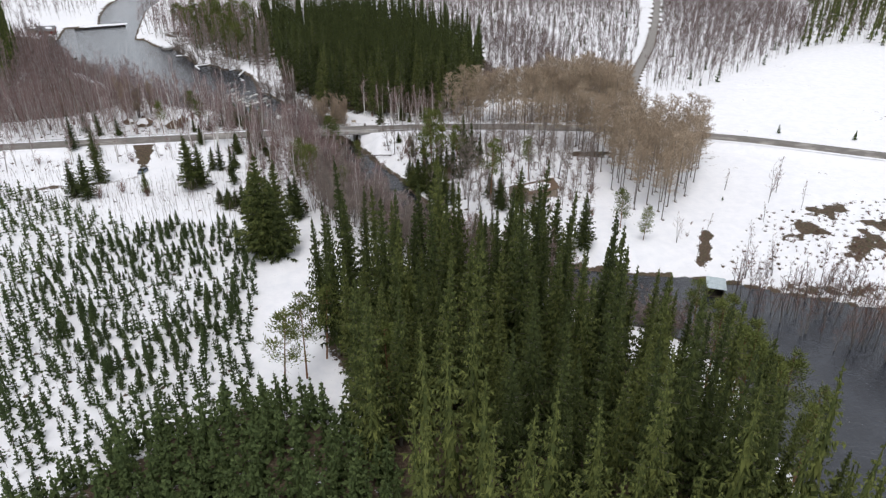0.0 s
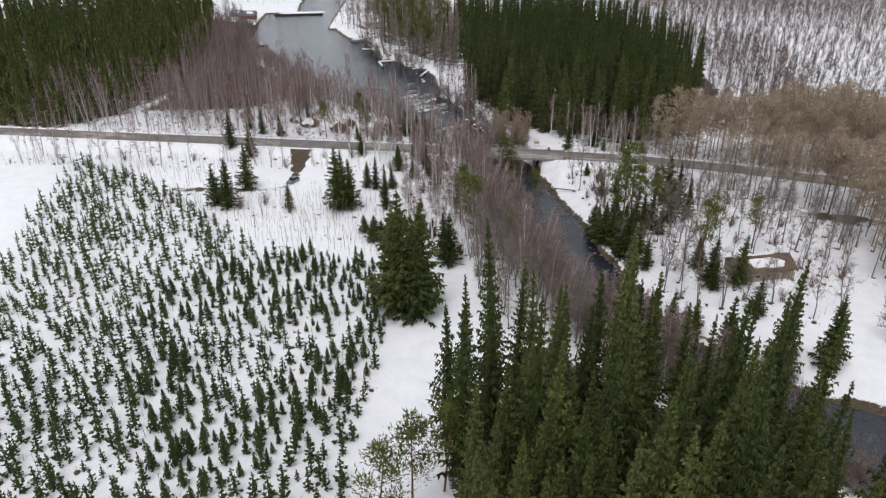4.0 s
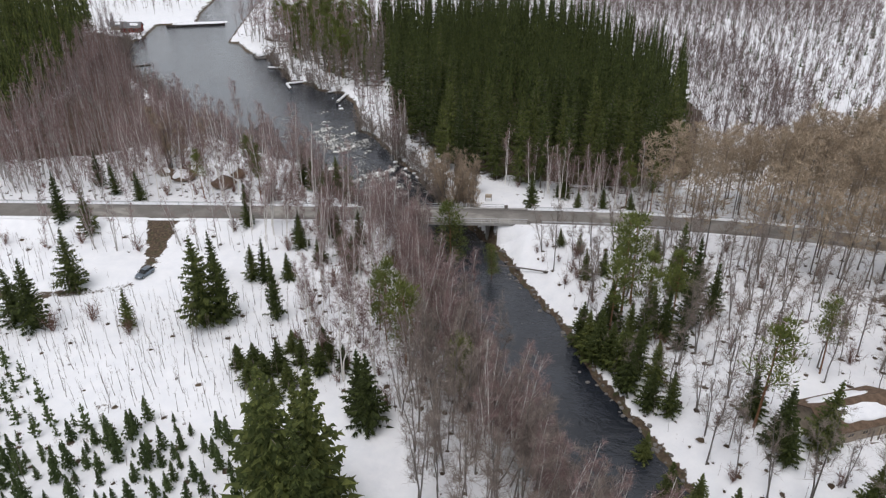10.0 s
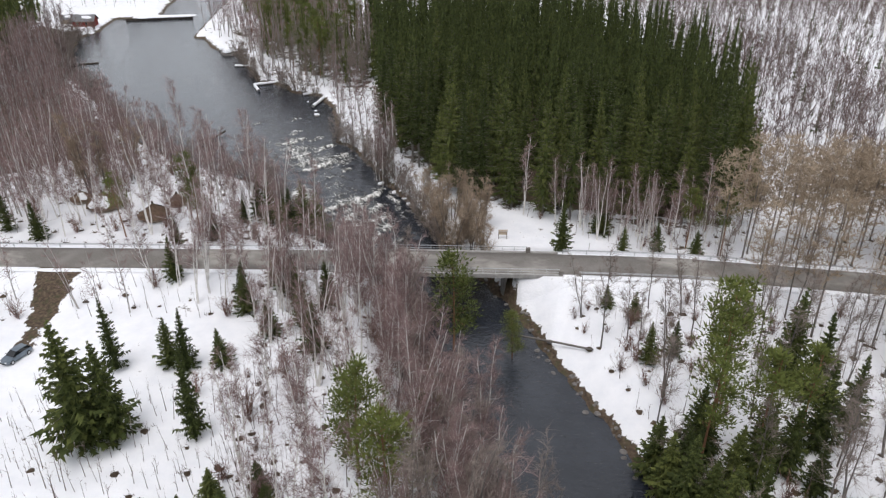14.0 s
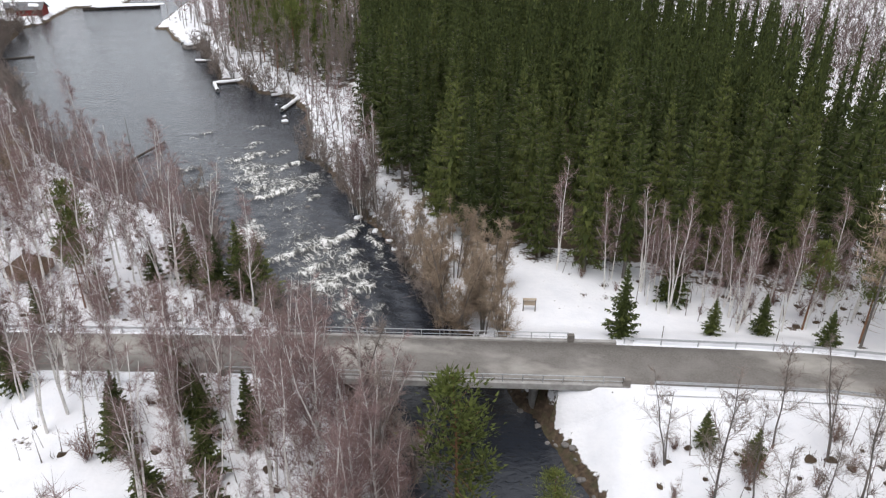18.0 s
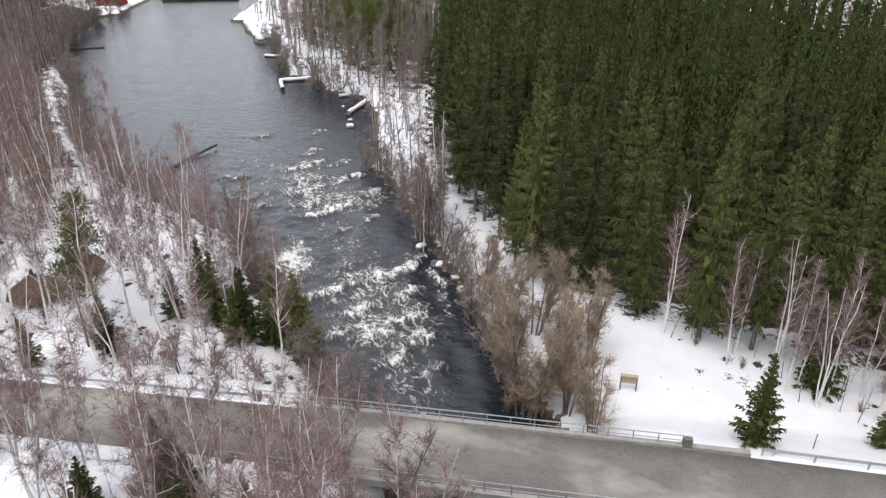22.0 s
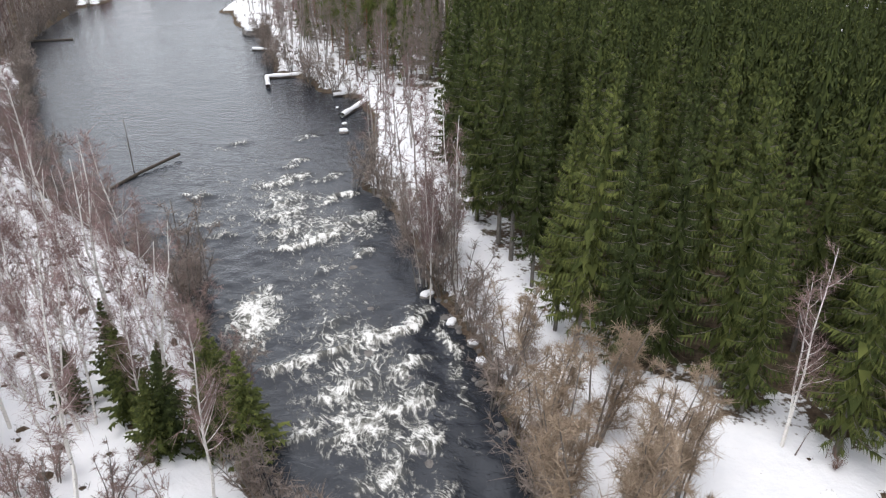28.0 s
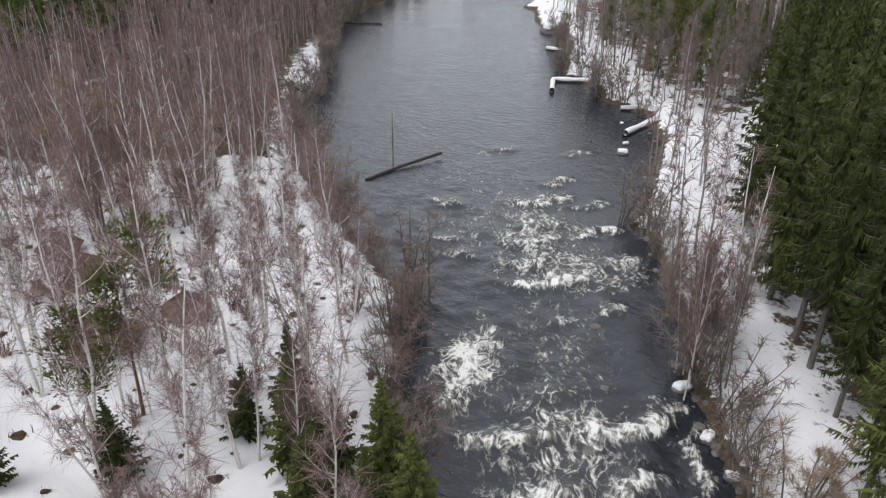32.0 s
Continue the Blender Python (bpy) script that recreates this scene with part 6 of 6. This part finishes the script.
plant(BIRCH_K, sow(BLOCK_EDGE, 2.6, 34), (0.45, 0.85), "edge_birches", "small birches", FLIGHT_LINE, 60, 2.0)
grey_points = sow(RIGHT_WOOD, 5.2, 14) + sow([(-38, 202), (-28, 197), (-20, 180), (-11, 167), (-2, 157), (-8, 154), (-16, 159), (-26, 162), (-33, 174), (-40, 190)], 2.9, 94) + sow(NORTH_POINT, 4.2, 15)
plant(GREY_K, grey_points, (0.65, 1.25), "bare_wood", "bare grey wood", FLIGHT_LINE, 220, 3.0, MID_BIRCH)
plant(PINE_K, sow([(-165, 440), (-138, 410), (-116, 400), (-108, 440), (-150, 476)], 6, 35) + sow([(-128, 392), (-118, 376), (-102, 370), (-104, 400)], 6, 36), (0.8, 1.15), "far_pines", "pines", FLIGHT_LINE, 40, 1.5)
plant(FAR_FIR, sow([(-142, 402), (-124, 384), (-108, 372), (-92, 362), (-88, 378), (-100, 430), (-150, 470)], 6.5, 83), (0.6, 1.05), "point_spruces", "slim dark spruces among bare trees", FLIGHT_LINE, 0)
LARCH_NORTH = [(-2, 263), (40, 264), (70, 262), (72, 288), (60, 300), (24, 284)]
LARCH_EAST = [(46, 248), (86, 242), (84, 222), (76, 205), (62, 184), (52, 190), (48, 222)]
larch_points = sow(LARCH_NORTH, 3.5, 17) + sow(LARCH_EAST, 4.2, 18) + sow([(0, 250), (44, 251), (50, 236), (20, 240)], 5, 81)
plant(LARCH_K, larch_points, (0.9, 1.2), "larches", "larches", FLIGHT_LINE, 200, 0.8)
BIRCH_EAST = [(40, 300), (80, 320), (110, 420), (140, 560), (40, 620), (-30, 500), (0, 420), (28, 370)]
DENSE_EAST = [(-30, 500), (30, 490), (120, 500), (145, 560), (170, 700), (-150, 700), (-120, 560)]
BIRCH_FAR = [(86, 312), (112, 318), (190, 392), (230, 480), (240, 640), (170, 640), (135, 460)]
DENSE_FAR = [(120, 360), (196, 400), (300, 430), (330, 640), (170, 660), (140, 470)]
NORTH_SHORE = [(-215, 500), (-196, 472), (-160, 480), (-106, 450), (-60, 474), (-30, 500), (-120, 560), (-200, 660)]
WEST_BANK = [(-176, 345), (-192, 368), (-207, 386), (-228, 425), (-250, 436), (-240, 400), (-206, 350), (-190, 310)]
HOUSE_WOOD = [(-275, 455), (-262, 480), (-238, 490), (-250, 545), (-270, 660), (-420, 660), (-400, 480)]
far_points = sow(BIRCH_EAST, 4.8, 19) + sow(DENSE_EAST, 4.6, 37) + sow(BIRCH_FAR, 4.0, 20) + sow(DENSE_FAR, 5.0, 38) + sow(NORTH_SHORE, 5, 39) + sow([(16, 300), (40, 300), (62, 360), (44, 430), (2, 440), (22, 380)], 3.4, 82) + sow(WEST_BANK, 3.3, 40) + sow(HOUSE_WOOD, 7, 41)
plant(FAR_BARE, far_points, (0.6, 1.1), "far_bare_wood", "far bare birch wood over snow", FLIGHT_LINE, 0, 2.0)
plant(TINY, sow(BIRCH_EAST, 9, 42) + sow(BIRCH_FAR, 12, 43), (0.5, 1.5), "self_sown_spruces", "small self-sown spruces in snow", FLIGHT_LINE, 0)
plant(FAR_FIR, sow([(190, 400), (240, 400), (330, 430), (420, 640), (300, 640), (230, 470)], 10, 44) + sow([(-150, 560), (-60, 560), (-40, 700), (-180, 700)], 7, 45), (0.8, 1.15), "far_spruces", "far dark spruces", FLIGHT_LINE, 0)

for i, (x, y) in enumerate(dense(LEFT_BANK[22:34], 3.4) + [(-70 - 2.6 * k, 257.5 + 0.4 * (k % 3)) for k in range(8)] + dense(LEFT_BANK[12:18], 4.5)):
    RED_ALDER.thing(i % 3, place(x + RNG.uniform(-1.5, 2.2), y + RNG.uniform(-1.5, 1.5), RNG.uniform(0.5, 0.85) if y > 256 else RNG.uniform(0.9, 1.5), lean=10))

# a close clump of tall slim stems on the point above the rapids
for i in range(15):
    x, y = -65.2 + RNG.normal(0, 1.3) - 0.12 * i, 294.6 + RNG.normal(0, 1.0) + 0.22 * i
    (GREY_K if i % 3 else BIRCH_K).thing(RNG.randint(5), place(x, y, RNG.uniform(0.75, 1.0) if i % 3 else RNG.uniform(0.6, 0.75), lean=3.5) @ Matrix.Diagonal((0.75, 0.75, 1, 1)), "tall slim grey stem in a clump on the snowy point")

# shrubs over the near river, on both banks, and brush in the woods
shrub_points = []
for i, (x, y) in enumerate(dense(LEFT_BANK[21:33], 3.0)):
    shrub_points.append((x + RNG.uniform(-2.5, 3.0), y + RNG.uniform(-1.5, 1.5)))
for x, y in dense(RIGHT_BANK[15:24], 3.2) + dense(LEFT_BANK[5:20], 3.6) + dense(RIGHT_BANK[7:13], 3.6):
    shrub_points.append((x + RNG.uniform(-1.2, 1.2), y + RNG.uniform(-1.2, 1.2)))
plant(ALDER_K, shrub_points, (0.6, 1.35), "alder_brush", "bare alder brush", FLIGHT_LINE, 130, 9)
brush_points = sow(LEFT_SHORE, 9, 46) + sow(NEAR_LEFT, 6, 47) + sow(RIGHT_WOOD, 9, 48) + sow(BLOCK_EDGE, 5, 49) + sow(LEFT_ROADSIDE, 9, 50)
plant(BUSH_K, brush_points, (0.5, 1.7), "brush", "brown brush", FLIGHT_LINE, 160, 3)

# tall slim bare trees crowding the left bank below the bridge, many leaning out over the water
OVERHANG = [(-53, 246), (-46, 239), (-41.5, 228), (-36, 214), (-29, 203.5), (-20, 190.5), (-13, 178.5), (-5, 168.5), (4, 159), (15, 151.5), (28, 145), (25, 139), (9, 145), (-4, 153), (-14, 164), (-23, 176), (-29, 188), (-37, 201), (-44, 213), (-49, 228)]
for i, (x, y) in enumerate(p for j, p in enumerate(sow(OVERHANG, 2.4, 96, margin=-0.3)) if p[1] < 222 or j % 3 == 0):
    m = place(x, y, RNG.uniform(0.95, 1.35), lean=4.0)
    out = pose(0, 0, 0, 0, RNG.uniform(2, 12), 0)
    m = Matrix.Translation(m.translation) @ out @ Matrix.Translation(-m.translation) @ m
    if i % 3:
        BIRCH_K.thing(RNG.randint(6), m @ Matrix.Scale(0.75, 4), "slim birch with white trunk leaning over the river")
    else:
        GREY_K.thing(RNG.randint(5), m, "bare grey-brown tree leaning over the river")

# flooded trees and lone saplings on the east side
FLOODED = Kind("flooded_tree", "slim bare tree standing in flood water", "tree", "flooded trees",
               [bare_tree(rs(220 + i), 10, 12, 0.25, 0.17, 10, 0.022, 0.06, 1.2, 1 + i % 2, 1) for i in range(4)], ("trunk", "crown"), ([BARK, BARK], RUST))
bay = [(68, 140), (80, 128), (96, 116), (118, 112), (122, 136), (104, 146), (92, 152), (78, 160), (70, 152)]
rng = np.random.RandomState(77)
spots = []
while len(spots) < 190:
    x, y = rng.uniform(66, 124), rng.uniform(110, 162)
    if inside(np.array(x), np.array(y), bay):
        spots.append((x, y))
for x, y in spots:
    z = max(ground_at(x, y), -2.15)
    FLOODED.thing(rng.randint(4), pose(x, y, z - 0.2, rng.normal(0, 3), rng.normal(0, 3), rng.uniform(0, 360)) @ Matrix.Scale(rng.uniform(0.6, 1.25), 4))
for x, y, s in [(86, 205, 0.7), (62, 172, 0.9), (66, 166, 0.8), (82, 172, 0.7), (98, 200, 1.1), (101, 203, 1.2), (96, 196, 0.9), (90, 184, 0.6), (72, 178, 0.6), (104, 192, 0.8)]:
    FLOODED.thing(rng.randint(4), place(x, y, s, lean=2), "slim bare sapling standing in snow")
for x, y, s in [(125, 260, 0.9), (149, 251, 1.0), (83, 198, 0.4)]:
    SMALL.thing(rng.randint(4), place(x, y, s), "lone small spruce beside the field")
east_brush = [(rng.normal(104, 18), rng.normal(168, 11)) for _ in range(70)] + [(rng.normal(92, 12), rng.normal(150, 5)) for _ in range(60)]
plant(BUSH_K, [p for p in east_brush if clear(np.array([p[0]]), np.array([p[1]]))[0]], (0.25, 0.7), "east_brush", "low brown brush in melting snow", FLIGHT_LINE, 40, 4)

# thin birch whips on the open snow, and dry stalks everywhere
WHIP = leaf_material("whip_bark", (0.12, 0.09, 0.08), (0.2, 0.16, 0.145), (0.3, 0.25, 0.23))


def whip(rng):
    g, t = Geo(), []
    h = rng.uniform(2.2, 4.5)
    d = rng.normal(0, 0.05, 2)
    top = np.array([d[0] * h, d[1] * h, h])
    for a in (0, 1.57):
        q = unit(a) * 0.04
        t.append((-q, q, top))
    for _ in range(9):
        s = rng.uniform(0.3, 0.95)
        c = top * s
        q = unit(rng.uniform(0, 6.28)) * 0.02
        t.append((c - q, c + q, c + rng.normal(0, 0.2, 3) * 1.3 + np.array([0, 0, 0.4])))
    g.tris(t)
    return g


whips = [whip(rs(500 + i)).flatten() for i in range(8)]
OPEN_SNOW = [(-128, 192), (-108, 190), (-86, 178), (-60, 182), (-52, 176), (-50, 200), (-62, 214), (-90, 212), (-128, 212)]
pts = sow(OPEN_SNOW, 1.7, 60) + sow([(-190, 208), (-120, 222), (-104, 216), (-118, 204), (-150, 206)], 2.2, 84) + sow(NEAR_LEFT, 2.0, 61) + sow(RIGHT_WOOD, 3.2, 62) + sow(LEFT_ROADSIDE, 2.6, 63) + sow(BLOCK_EDGE, 2.2, 64) + sow(BIRCH_EAST, 4.5, 65) + sow(PLANTATION, 5.5, 66) + sow(BIRCH_FAR, 5.0, 67)
tagged(scatter(whips, [(RNG.randint(8), place(x, y, RNG.uniform(0.4, 1.6), lean=2.5)) for x, y in pts], "birch_whips", [WHIP]), "thin bare birch whips standing in snow", "saplings", kind="stuff")


def litter(rng):
    """A low patch of bare earth and heather about 1 m across, higher in its middle."""
    n = 9
    rad = [0.5 * rng.uniform(0.6, 1.3) for _ in range(n)]
    v = [(0, 0, 0.12)] + [(rad[i] * math.cos(6.283 * i / n), rad[i] * math.sin(6.283 * i / n), -0.06) for i in range(n)]
    g = Geo()
    g.add(v, [[0, 1 + i, 1 + (i + 1) % n] for i in range(n)])
    t = []
    for _ in range(16):
        c = np.array([rng.normal(0, 0.25), rng.normal(0, 0.25), 0.04])
        q = unit(rng.uniform(0, 6.28)) * 0.03
        t.append((c - q, c + q, c + np.array([rng.normal(0, 0.12), rng.normal(0, 0.12), rng.uniform(0.15, 0.45)])))
    g.tris(t)
    return g


EARTH = leaf_material("heather_and_earth", (0.045, 0.034, 0.024), (0.085, 0.062, 0.042), (0.14, 0.105, 0.07))
patches = [litter(rs(520 + i)).flatten() for i in range(5)]
pts = [(x + RNG.normal(0, 0.3), y + RNG.normal(0, 0.3)) for x, y in grey_points if -30 < x < 70 and y < 290]
pts += [(x + RNG.normal(0, 0.2), y + RNG.normal(0, 0.2)) for x, y in larch_points]
pts += sow(RIGHT_WOOD, 4.0, 70) + sow(NEAR_LEFT, 3.0, 71) + sow(LEFT_SHORE, 4.0, 72) + sow(PLANTATION, 4.0, 73) + sow(OPEN_SNOW, 6.0, 74) + sow(FRONT_WOOD, 3.0, 75) + sow(BLOCK_EDGE, 3.0, 76)
pts += sow(LEFT_ROADSIDE, 4.5, 77) + sow(ROAD_NORTH, 3.5, 78) + sow(NORTH_POINT, 5, 79) + sow([(70, 160), (130, 160), (140, 200), (92, 190), (76, 170)], 2.6, 80)
tagged(scatter(patches, [(RNG.randint(5), place(x, y, RNG.uniform(0.5, 1.7))) for x, y in pts], "bare_patches", [EARTH]), "small thawed patches of heather and earth", "ground patches", kind="stuff")
